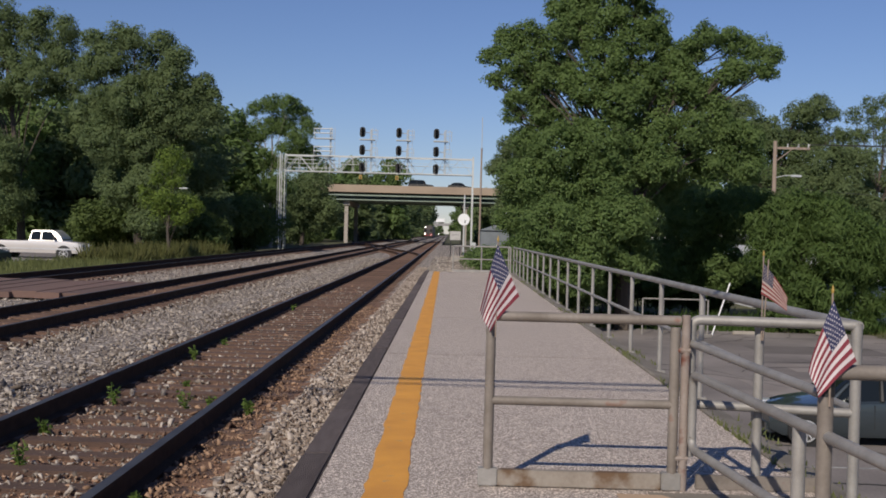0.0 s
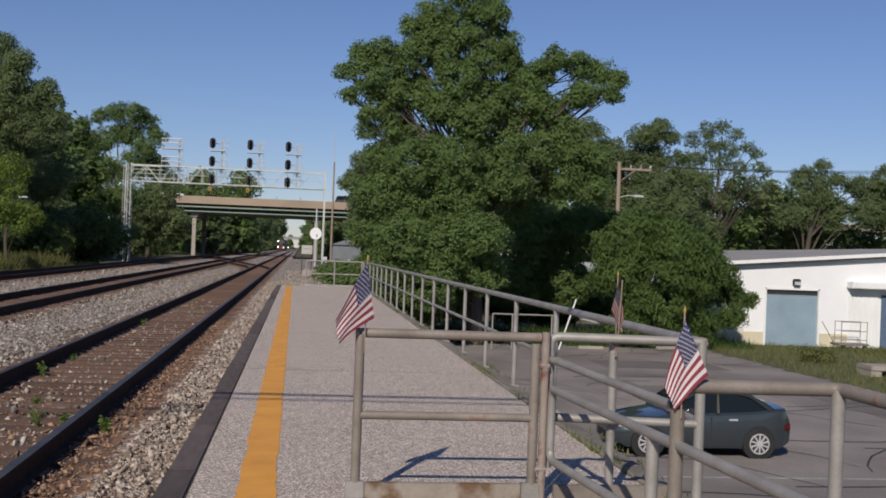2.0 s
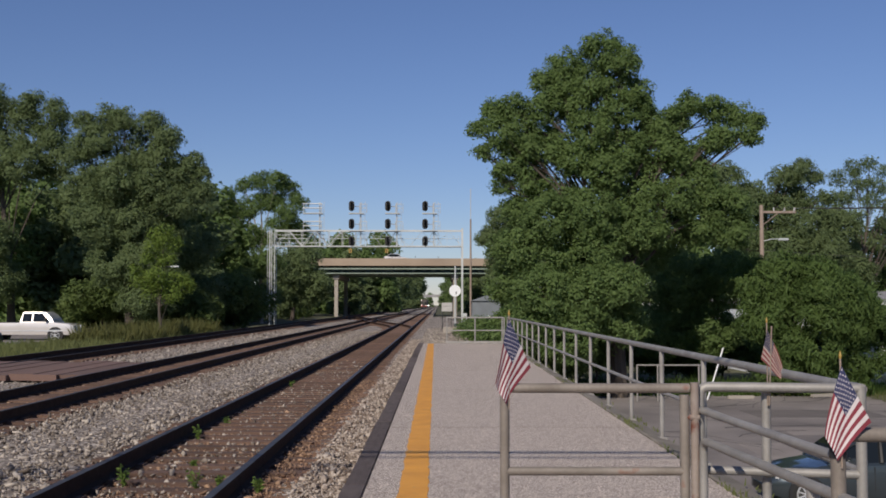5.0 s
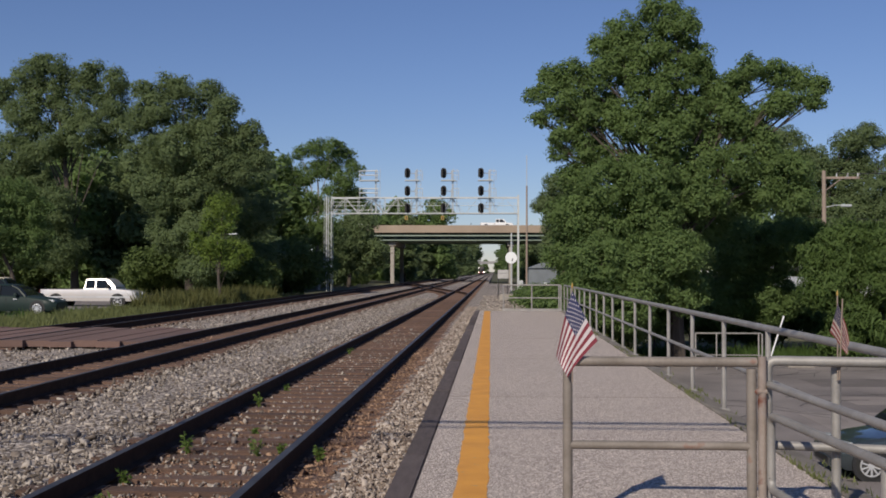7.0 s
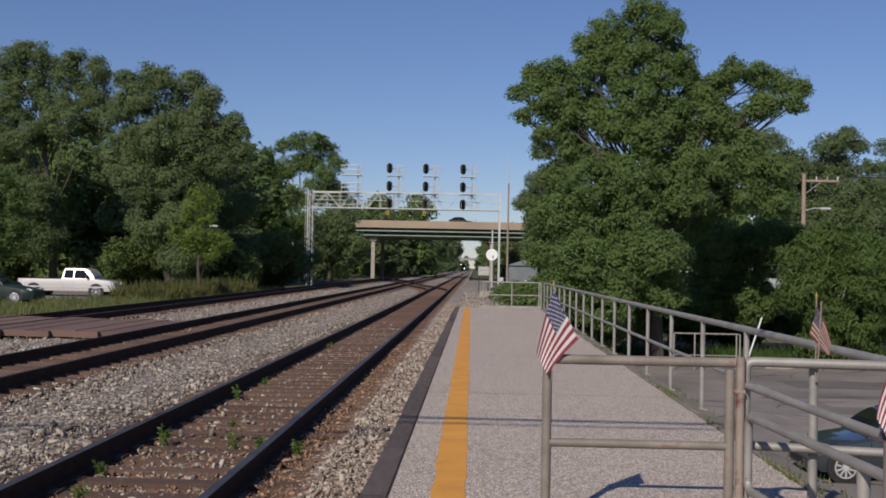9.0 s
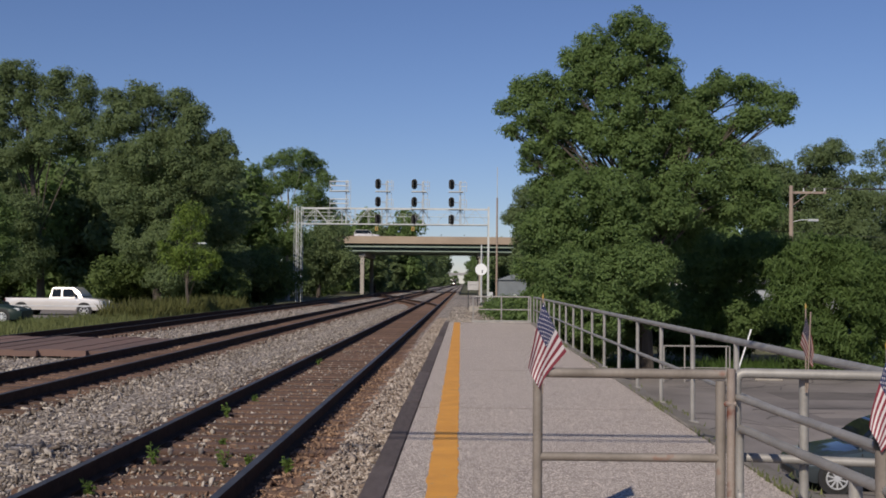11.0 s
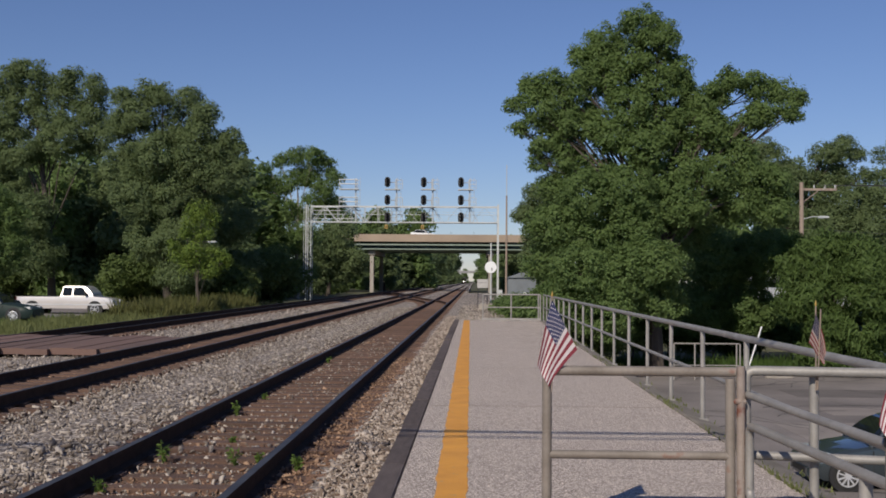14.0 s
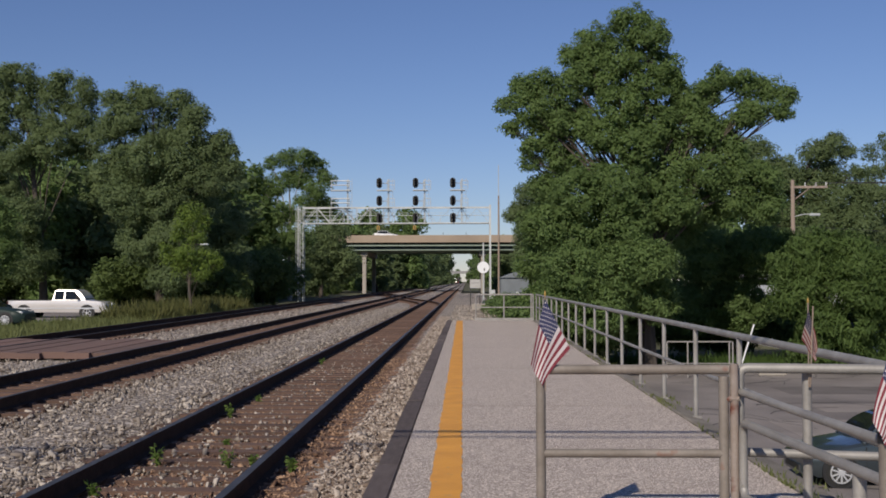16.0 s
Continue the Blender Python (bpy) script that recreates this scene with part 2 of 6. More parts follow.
M_TRAIN = mat("dull train end", (0.10, 0.085, 0.08), (0.06, 0.05, 0.048), rough=0.6, metal=0.1, scale=1)
M_TRAINRED = mat("train end red stripe", (0.3, 0.05, 0.045), (0.2, 0.03, 0.03), rough=0.5, scale=1)
M_LIGHT = glow_mat("lit lamp", (1.0, 0.95, 0.85), 7.0)
M_SIGNYELLOW = mat("yellow sign paint", (0.38, 0.25, 0.05), (0.28, 0.18, 0.04), rough=0.6, scale=6)

# ---- helpers of shape ----
def part(name, bm, material, parent=None, label="", smooth=False):
    me = bpy.data.meshes.new(name)
    bm.to_mesh(me)
    bm.free()
    me.materials.append(material)
    if smooth:
        me.shade_smooth()
        me.set_sharp_from_angle(angle=0.6)
    ob = new(name, me)
    ob.parent = parent
    if label:
        ob["label"] = label
    return ob


def thing(name, label, category, at=(0, 0, 0), group="", kind="", turn=0.0):
    ob = new(name)
    ob.matrix_basis = pose(*at, 0, 0, turn)
    return tagged(ob, label, category, group, kind)


def add_box(bm, x0, y0, z0, x1, y1, z1, bevel=0.0, m=None):
    v = [bm.verts.new((x, y, z)) for z in (z0, z1) for y in (y0, y1) for x in (x0, x1)]
    fs = [bm.faces.new([v[i] for i in q]) for q in ((0, 2, 3, 1), (4, 5, 7, 6), (0, 1, 5, 4), (2, 6, 7, 3), (0, 4, 6, 2), (1, 3, 7, 5))]
    if m:
        for p in v:
            p.co = m @ p.co
    if bevel:
        es = {e for f in fs for e in f.edges}
        bmesh.ops.bevel(bm, geom=list(es), offset=bevel, segments=2, affect="EDGES")
    return bm


def box(x0, y0, z0, x1, y1, z1, bevel=0.0, m=None):
    return add_box(bmesh.new(), x0, y0, z0, x1, y1, z1, bevel, m)


def add_tube(bm, pts, radii, n=10, cap=True):
    """A tube through pts, with a radius for each point (or one)."""
    pts = [Vector(p) for p in pts]
    if not hasattr(radii, "__len__"):
        radii = [radii] * len(pts)
    rings = []
    side = None
    for i, p in enumerate(pts):
        d = (pts[min(i + 1, len(pts) - 1)] - pts[max(i - 1, 0)]).normalized()
        if side is None:
            side = d.orthogonal().normalized()
        side = (side - d * side.dot(d)).normalized()
        up = d.cross(side)
        rings.append([bm.verts.new(p + (side * math.cos(a) + up * math.sin(a)) * radii[i]) for a in [2 * math.pi * k / n for k in range(n)]])
    for a, b in zip(rings, rings[1:]):
        for k in range(n):
            bm.faces.new((a[k], a[(k + 1) % n], b[(k + 1) % n], b[k]))
    if cap:
        bm.faces.new(list(reversed(rings[0])))
        bm.faces.new(rings[-1])
    return bm


def tube(pts, radii, n=10, cap=True):
    return add_tube(bmesh.new(), pts, radii, n, cap)


def bend(a, corner, b, r=0.08, steps=5):
    """Points from a to b round a corner with a rounded elbow."""
    a, c, b = Vector(a), Vector(corner), Vector(b)
    p, q = c + (a - c).normalized() * r, c + (b - c).normalized() * r
    return [a] + [p.lerp(c, s).lerp(c.lerp(q, s), s) for s in [k / steps for k in range(steps + 1)]] + [b]


def quads_object(name, verts, material, parent=None, label=""):
    """Many loose faces as one mesh; verts is an (n, corners, 3) array."""
    n, c = verts.shape[:2]
    me = bpy.data.meshes.new(name)
    me.vertices.add(n * c)
    me.vertices.foreach_set("co", np.ascontiguousarray(verts, dtype=np.float32).ravel())
    me.loops.add(n * c)
    me.loops.foreach_set("vertex_index", np.arange(n * c, dtype=np.int32))
    me.polygons.add(n)
    me.polygons.foreach_set("loop_start", np.arange(0, n * c, c, dtype=np.int32))
    me.update(calc_edges=True)
    me.materials.append(material)
    ob = new(name, me)
    ob.parent = parent
    if label:
        ob["label"] = label
    return ob


def unit(a):
    return a / np.maximum(np.linalg.norm(a, axis=-1, keepdims=True), 1e-6)


def leaves(rng, lobes, density, leaf, tuft=0.42, aspect=0.5, droop=0.0):
    """Leaves in tufts at the twig ends of each lobe (x, y, z, radius), with gaps between the tufts."""
    out = []
    for lobe in lobes:
        c, r = np.array(lobe[:3]), lobe[3]
        tr = min(tuft, 0.55 * r)
        nc = max(9, int(8.5 * (r / tr) ** 2))
        d = unit(rng.normal(size=(nc, 3)))
        cc = c + d * (r * rng.uniform(0.35, 1.0, (nc, 1)) ** 0.6) * np.array((1, 1, 0.9))
        cr = tr * rng.uniform(0.55, 1.25, nc)
        total = int(density * 4 * math.pi * r * r)
        which = rng.choice(nc, total, p=cr ** 2 / (cr ** 2).sum())
        off = unit(rng.normal(size=(total, 3)))
        off[:, 2] = np.where(off[:, 2] < -0.6, -off[:, 2], off[:, 2])
        off *= rng.uniform(0.25, 1, (total, 1)) ** 0.5 * np.where(rng.uniform(0, 1, (total, 1)) < 0.12, 1.35, 1.0)
        p = cc[which] + off * cr[which][:, None] * np.array((1.05, 1.05, 0.92))
        p[:, 2] -= droop * cr[which] * (off[:, 0] ** 2 + off[:, 1] ** 2)
        nrm = unit(d[which] * 0.45 + off * 0.6 + rng.normal(size=(total, 3)) * 0.38 + np.array((0, 0, 0.2)))
        t = unit(np.cross(nrm, rng.normal(size=(total, 3))))
        t[:, 2] -= droop
        b = np.cross(nrm, t)
        s = (leaf * rng.uniform(0.6, 1.35, total))[:, None]
        out.append(np.stack([p - t * s + b * s * aspect, p + t * s, p - t * s - b * s * aspect], axis=1))
    return np.concatenate(out)


def tree(name, label, at, lobes, material, seed, density=60, leaf=0.12, trunk_r=0.25, bark=None, aspect=0.5, tuft=0.42, droop=0.0, group=""):
    """A tree whose lobes are given from its foot."""
    rng = np.random.default_rng(seed)
    t = thing(name, label, "tree" if "tree" in name else "shrub", at, group)
    top = max(lobes, key=lambda l: l[2])
    bm = bmesh.new()
    sway = [Vector((0, 0, -0.4))] + [Vector((top[0] * f ** 1.5, top[1] * f ** 1.5, top[2] * f)) + Vector(rng.normal(size=3) * 0.12 * f) for f in (0.15, 0.3, 0.5, 0.7, 0.85, 1.0)]
    add_tube(bm, sway, [trunk_r * f for f in (1.35, 1.0, 0.85, 0.66, 0.45, 0.28, 0.08)], 9)
    for l in lobes:
        if l is top:
            continue
        b = Vector(l[:3])
        if b.y > 1.4 or (b.z < 0.55 * top[2] and b.x > 3):
            continue
        k = max([1] + [q for q in range(1, 6) if sway[q].z < 0.62 * b.z])
        a = sway[k].copy()
        mid = a.lerp(b, 0.5) + Vector((0, 0, 0.12 * (b - a).length))
        rr = trunk_r * (0.26, 0.26, 0.23, 0.19, 0.15, 0.11)[k]
        add_tube(bm, [a, mid, b, b + (b - mid) * 0.12], [rr, rr * 0.7, rr * 0.4, rr * 0.1], 6)
        for j in range(4):
            e = b + Vector(rng.normal(size=3)).normalized() * l[3] * 0.75
            add_tube(bm, [mid.lerp(b, 0.5), e], [rr * 0.3, rr * 0.06], 5)
    part("trunk", bm, bark or M_BARK, t, smooth=True)
    quads_object("crown", leaves(rng, lobes, density, leaf, tuft, aspect, droop), material, t)
    return t

# ---- ground: one sheet to the horizon ----
def ground_z(x, y):
    if x < -16:
        z = -0.55
    elif x < 3.0:
        z = -0.5
    elif x < 5.2:
        z = -0.5 - 2.15 * (x - 3.0) / 2.2
    else:
        z = -2.65
    if x >= 3.0 and y > 110:
        z = z + (-0.6 - z) * min(1.0, (y - 110) / 30)
    return z


def build_ground():
    xs = [-2500, -900, -300, -120, -60, -40, -30, -24, -20, -16, -15, 2.6, 3.0, 3.6, 4.2, 4.8, 5.2, 7, 12, 20, 35, 60, 120, 300, 900, 2500]
    ys = [-2500, -600, -120, -40, -10, 0, 6, 12, 20, 30, 45, 60, 80, 110, 125, 140, 200, 320, 600, 1200, 2600, 4500]
    bm = bmesh.new()
    g = [[bm.verts.new((x, y, ground_z(x, y))) for x in xs] for y in ys]
    for j in range(len(ys) - 1):
        for i in range(len(xs) - 1):
            bm.faces.new((g[j][i], g[j][i + 1], g[j + 1][i + 1], g[j + 1][i]))
    ob = part("ground", bm, M_GRASS_EARTH, smooth=True)
    return tagged(ob, "grassy earth beside the railway", "ground", kind="structure")


build_ground()

# car park below the platform, with a far kerb
lot = part("car_park", box(5.3, -20, -2.75, 70, 53.2, -2.62), M_ASPHALT)
tagged(lot, "worn and cracked grey asphalt car park", "car park", kind="structure")
far_yard = part("yard", box(-60, 40, -0.8, -20.5, 78, -0.53), M_ASPHALT)
tagged(far_yard, "asphalt parking strip beyond the tracks", "car park", kind="structure")

rng = np.random.default_rng(5)
bm = bmesh.new()
for _ in range(90):
    x, y = rng.uniform(6, 34), rng.uniform(11, 52)
    a = rng.choice((0.05, 0.1, 1.6)) + rng.normal() * 0.3
    pts = []
    for k in range(9):
        pts.append((x, y))
        a += rng.normal() * 0.25
        x, y = x + math.cos(a) * 0.7, y + math.sin(a) * 0.7
    for (x0, y0), (x1, y1) in zip(pts, pts[1:]):
        w = 0.045
        v = [bm.verts.new(c) for c in ((x0, y0 - w, -2.615), (x1, y1 - w, -2.615), (x1, y1 + w, -2.615), (x0, y0 + w, -2.615))]
        bm.faces.new(v)
cracks = part("asphalt_crack", bm, mat("dark crack filler", (0.03, 0.03, 0.03), rough=0.9), lot)
cracks["kind"] = "stuff"
for k, (x0, y0, x1, y1) in enumerate(((9, 30, 15, 33.5), (16.5, 26, 19, 34), (11.5, 35.5, 15, 37.7), (12, 41, 17, 44), (11, 14, 13.6, 18))):
    part("asphalt_patch", box(x0, y0, -2.63, x1, y1, -2.6165), mat("patched asphalt", (0.16, 0.14, 0.135), (0.10, 0.09, 0.085), rough=0.95, scale=0.8, fine=25) if k % 2 else mat("bleached asphalt", (0.27, 0.24, 0.225), (0.19, 0.165, 0.155), rough=0.95, scale=0.8, fine=25), lot)
for k in range(3):
    part("parking_line", box(7.0, 20.4 - 4.6 * k, -2.618, 12.5, 20.5 - 4.6 * k, -2.614), mat("worn white line", (0.4, 0.4, 0.4), (0.16, 0.16, 0.16), rough=0.9, fine=20), lot)

# grassy verge along the far side of the car park
bm = bmesh.new()
vr = random.Random(21)
prev = None
for k in range(60):
    y = 22 + k * 0.53
    a = (bm.verts.new((19.6 + vr.uniform(-0.25, 0.25) - 0.02 * (y - 40), y, -2.617)), bm.verts.new((20.3, y, -2.57)), bm.verts.new((60, y, -2.56)))
    if prev:
        bm.faces.new((prev[0], prev[1], a[1], a[0]))
        bm.faces.new((prev[1], prev[2], a[2], a[1]))
    prev = a
tagged(part("grass_verge", bm, M_GRASS_EARTH), "rough grassy verge at the edge of the car park", "verge", kind="structure")

# ---- ballast and tracks ----
RAIL_TOP = -0.04
TRACKS = (-2.645, -7.32, -12.55)
bed = bmesh.new()
prof = [(-16.4, -0.54), (-15.2, -0.30), (-14.0, -0.29), (-11.1, -0.29), (-9.9, -0.24), (-8.8, -0.285), (-5.9, -0.285), (-4.9, -0.225), (-4.1, -0.28), (-1.95, -0.28), (-1.35, -0.21), (-0.83, -0.185), (-0.83, -0.55)]
rows_y = [-40, -10, 0, 5, 10, 16, 24, 36, 60, 100, 180, 320, 700, 1500]
gr = [[bed.verts.new((x, y, z)) for x, z in prof] for y in rows_y]
for a, b in zip(gr, gr[1:]):
    for i in range(len(prof) - 1):
        bed.faces.new((a[i], a[i + 1], b[i + 1], b[i]))
bed_ob = part("ballast_bed", bed, M_BALLAST)
tagged(bed_ob, "bed of crushed grey stone ballast", "ballast", kind="structure")
shoulder = part("gravel_verge", box(-0.84, 44.75, -0.5, 2.0, 160, -0.17), M_BALLAST)
tagged(shoulder, "gravel verge past the platform end", "gravel", kind="structure")


def stones(name, n, x0, x1, y0, y1, z, size, material, seed, label, power=1.0):
    """Loose stones as squashed, uneven blocks in one mesh."""
    rng = np.random.default_rng(seed)
    cube = np.array([(-1, -1, -1), (1, -1, -1), (1, 1, -1), (-1, 1, -1), (-1, -1, 1), (1, -1, 1), (1, 1, 1), (-1, 1, 1)], float)
    faces = np.array([(0, 3, 2, 1), (4, 5, 6, 7), (0, 1, 5, 4), (1, 2, 6, 5), (2, 3, 7, 6), (3, 0, 4, 7)])
    p = np.stack([rng.uniform(x0, x1, n), y0 + (y1 - y0) * rng.uniform(0, 1, n) ** power, z + rng.uniform(-0.02, 0.02, n)], 1)
    s = size * rng.uniform(0.45, 1.2, (n, 1)) * (1 + 0.9 * (rng.uniform(0, 1, (n, 1)) > 0.9)) * rng.uniform(0.5, 1.3, (n, 3)) * np.array((1.4, 0.85, 0.5))
    v = cube[None] * s[:, None] * rng.uniform(0.42, 1.0, (n, 8, 1))
    ax = unit(rng.normal(size=(n, 3)))
    th = rng.uniform(0, 3.14, (n, 1, 1))
    k = ax[:, None, :]
    v = v * np.cos(th) + np.cross(np.broadcast_to(k, v.shape), v) * np.sin(th) + k * (v * k).sum(-1, keepdims=True) * (1 - np.cos(th))
    v += p[:, None]
    f = (faces[None] + 8 * np.arange(n)[:, None, None]).reshape(-1, 4)
    me = bpy.data.meshes.new(name)
    me.vertices.add(n * 8)
    me.vertices.foreach_set("co", v.astype(np.float32).ravel())
    me.loops.add(len(f) * 4)
    me.loops.foreach_set("vertex_index", f.astype(np.int32).ravel())
    me.polygons.add(len(f))
    me.polygons.foreach_set("loop_start", np.arange(0, len(f) * 4, 4, dtype=np.int32))
    me.update(calc_edges=True)
    me.materials.append(material)
    return tagged(new(name, me), label, "ballast", kind="stuff")


stones("ballast_stones", 13000, -1.34, -0.83, 4.5, 55, -0.183, 0.021, M_STONE_WARM, 1, "loose pale crushed ballast stones", 2.1)
stones("ballast_stones", 17500, -6.2, -3.75, 5.5, 75, -0.235, 0.0235, M_STONE, 2, "loose pale crushed ballast stones", 2.2)
stones("ballast_stones", 9000, -11.4, -8.3, 9, 80, -0.245, 0.028, M_STONE, 3, "loose pale crushed ballast stones", 1.8)
stones("ballast_stones", 4000, -7.95, -6.7, 8, 55, -0.27, 0.026, M_STONE_RUST, 4, "brown stones between the rails", 1.5)
stones("ballast_stones", 6000, -3.33, -1.97, 4.5, 38, -0.252, 0.017, M_STONE_RUST, 6, "rust-brown stones between the ties", 1.7)
stones("ballast_stones", 6500, -3.25, -2.02, 4.5, 34, -0.25, 0.019, M_STONE, 9, "pale stones filling the gaps between the ties", 1.6)
stones("ballast_stones", 5600, -1.88, -1.25, 4.5, 26, -0.225, 0.015, M_STONE_RUST, 7, "rust-stained stones along the rail", 1.6)
stones("gravel_stones", 2500, -0.8, 1.6, 45, 80, -0.165, 0.04, M_STONE, 8, "loose gravel past the platform end", 1.6)

def rust_strip(x0, z0, x1, z1, y1, seed):
    """Rust-brown earth along a rail, with an uneven edge."""
    rng = random.Random(seed)
    bm = bmesh.new()
    prev = None
    for k in range(int((y1 - 3) / 0.2)):
        y = 3 + 0.2 * k
        e = rng.uniform(-0.06, 0.06)
        f = (e if x1 > -1.9 else 0.0)
        a = (bm.verts.new((x0, y, z0)), bm.verts.new((x1 + f, y, z1)))
        if prev:
            bm.faces.new((prev[0], prev[1], a[1], a[0]))
        prev = a
    tagged(part("rust_earth", bm, M_BALLAST_DIRT), "rust-brown earth and fines along the rail", "earth", kind="structure")


rust_strip(-1.92, -0.266, -1.18, -0.196, 34, 5)
rust_strip(-3.37, -0.262, -1.93, -0.262, 60, 6)

RAIL_SHAPE = [(-0.036, 0), (-0.034, -0.035), (-0.01, -0.045), (-0.01, -0.145), (-0.075, -0.165), (-0.075, -0.178),
              (0.075, -0.178), (0.075, -0.165), (0.01, -0.145), (0.01, -0.045), (0.034, -0.035), (0.036, 0)]


def add_rail(bm, path):
    """A rail swept along (x, y) points; the last face strip is the head."""
    rings = []
    for x, y in path:
        rings.append([bm.verts.new((x + px, y, RAIL_TOP + pz)) for px, pz in RAIL_SHAPE])
    for a, b in zip(rings, rings[1:]):
        for k in range(12):
            f = bm.faces.new((a[k], a[(k + 1) % 12], b[(k + 1) % 12], b[k]))
            if k == 11:
                f.material_index = 1
    return bm


tie_me = None


def build_track(xc, singles, y0, label):
    t = thing("railway_track", label, "railway track", group="railway tracks", kind="structure")
    for side in (-0.745, 0.745):
        bm = add_rail(bmesh.new(), [(xc + side, y) for y in (-40, 0, 6, 12, 25, 60, 150, 400, 1500)])
        r = part("rail", bm, M_RAIL, t, "dark rusted rail with a worn bright head")
        r.data.materials.append(M_RAILTOP)
    global tie_me
    if tie_me is None:
        b = box(-1.3, -0.115, -0.09, 1.3, 0.115, 0.06, 0.012)
        tie_me = bpy.data.meshes.new("tie")
        b.to_mesh(tie_me)
        b.free()
        tie_me.materials.append(M_TIE)
    rng = random.Random(int(-xc * 10))
    y, n = y0, 0
    rest = bmesh.new()
    while y < 240:
        dz = rng.uniform(-0.012, 0.008)
        if n < singles:
            o = new("tie", tie_me)
            o.parent = t
            o.matrix_basis = pose(xc + rng.uniform(-0.04, 0.04), y, RAIL_TOP - 0.24 + dz, 0, 0, rng.uniform(-0.7, 0.7))
        else:
            add_box(rest, xc - 1.3, y - 0.115, -0.37, xc + 1.3, y + 0.115, RAIL_TOP - 0.18)
        if n < 85:
            for side in (-0.745, 0.745):
                add_box(rest, xc + side - 0.14, y - 0.09, RAIL_TOP - 0.19, xc + side + 0.14, y + 0.09, RAIL_TOP - 0.168)
        y += 0.53 + rng.uniform(-0.03, 0.03)
        n += 1
    p = part("far_tie", rest, M_TIE, t)
    p["kind"] = "stuff"
    return t


build_track(TRACKS[0], 150, -9.0, "near track with dark rails on worn timber ties")
build_track(TRACKS[1], 110, -6.0, "middle track with dark rails on timber ties")
build_track(TRACKS[2], 90, -6.0, "far track with dark rails on timber ties")


def crossover(xa, ya, xb, yb):
    t = thing("crossover_track", "dark crossover rails joining two tracks", "railway track", kind="structure")
    for side in (-0.745, 0.745):
        pts = []
        for k in range(13):
            s = k / 12
            w = s * s * (3 - 2 * s)
            pts.append((xa + (xb - xa) * w + side, ya + (yb - ya) * s))
        r = part("rail", add_rail(bmesh.new(), pts), M_RAIL, t)
        r.data.materials.append(M_RAILTOP)
    bm = bmesh.new()
    for k in range(70):
        s = k / 69
        w = s * s * (3 - 2 * s)
        x, y = xa + (xb - xa) * w, ya + (yb - ya) * s
        add_box(bm, x - 1.4, y - 0.12, -0.37, x + 1.4, y + 0.12, RAIL_TOP - 0.176)
    part("far_tie", bm, M_TIE, t)["kind"] = "stuff"


crossover(TRACKS[0], 78, TRACKS[1], 122)
crossover(TRACKS[1], 118, TRACKS[2], 160)

# timber crossing over the two far tracks
crossing = thing("timber_crossing", "weathered red-brown timber crossing between the far rails", "crossing", kind="structure")
for x0, x1 in ((-15.0, -13.42), (-13.15, -11.95), (-11.68, -8.2)):
    n = max(2, int((x1 - x0) / 0.55))
    w = (x1 - x0) / n
    for k in range(n):
        part("plank", box(x0 + w * k + 0.004, 25.3 + 0.15 * (k % 2), -0.2, x0 + w * (k + 1) - 0.004, 31.5 - 0.2 * (k % 3), RAIL_TOP - 0.005 - 0.012 * (k % 3)), M_CROSS, crossing)

# ---- platform ----
END_Y = 44.7


def right_edge(y):
    return 2.45 + 0.0048 * (y - 7)


platform = thing("platform", "low concrete station platform with a yellow line", "platform", kind="structure")
bm = bmesh.new()
ys = [-8, 0, 4, 8, 12, 18, 26, 35, END_Y]
lo = [[bm.verts.new((x, y, z)) for x, z in ((-0.6, -0.6), (-0.6, 0), (right_edge(y), 0), (right_edge(y), -0.6))] for y in ys]
for a, b in zip(lo, lo[1:]):
    for i in range(3):
        bm.faces.new((a[i], a[i + 1], b[i + 1], b[i]))
bm.faces.new([lo[-1][i] for i in range(4)])
part("slab", bm, M_CONCRETE, platform, "pinkish-grey exposed-aggregate concrete slab")
bm = bmesh.new()
st = random.Random(3)
ys = [-8 + 0.16 * k for k in range(int((END_Y + 7.8) / 0.16))]
prev = None
for y in ys:
    c = -0.185 - 0.0027 * (y - 7)
    a = (bm.verts.new((c - 0.125 + st.uniform(-0.012, 0.012), y, 0.004)), bm.verts.new((c + 0.12 + st.uniform(-0.012, 0.012), y, 0.004)))
    if prev:
        bm.faces.new((prev[0], prev[1], a[1], a[0]))
    prev = a
part("yellow_line", bm, M_YELLOW, platform, "worn yellow safety line")
y, k = -8.0, 0
while y < END_Y - 0.1:
    L = min((2.4, 3.1, 1.9, 2.7)[k % 4], END_Y - y)
    part("edge_timber", box(-0.81 + st.uniform(-0.012, 0.012), y + 0.006, -0.42, -0.605, y + L - 0.006, 0.012 + st.uniform(-0.012, 0.004), 0.012), M_BOARD, platform, "black weathered edge timber")
    y, k = y + L, k + 1
bm = bmesh.new()
ys = [-8, 0, 4, 8, 12, 18, 26, 35, END_Y]
lo = [[bm.verts.new((right_edge(y) + dx, y, z)) for dx, z in ((0.003, -0.6), (0.003, 0.012), (0.03, 0.02), (0.26, -0.03), (0.29, -0.06), (0.33, -0.7))] for y in ys]
for a, b in zip(lo, lo[1:]):
    for i in range(5):
        bm.faces.new((a[i], a[i + 1], b[i + 1], b[i]))
part("kerb", bm, M_KERB, platform, "grey weathered concrete kerb")
part("end_kerb", box(-0.62, END_Y + 0.003, -0.6, 2.9, END_Y + 0.15, 0.02, 0.01), M_KERB, platform)
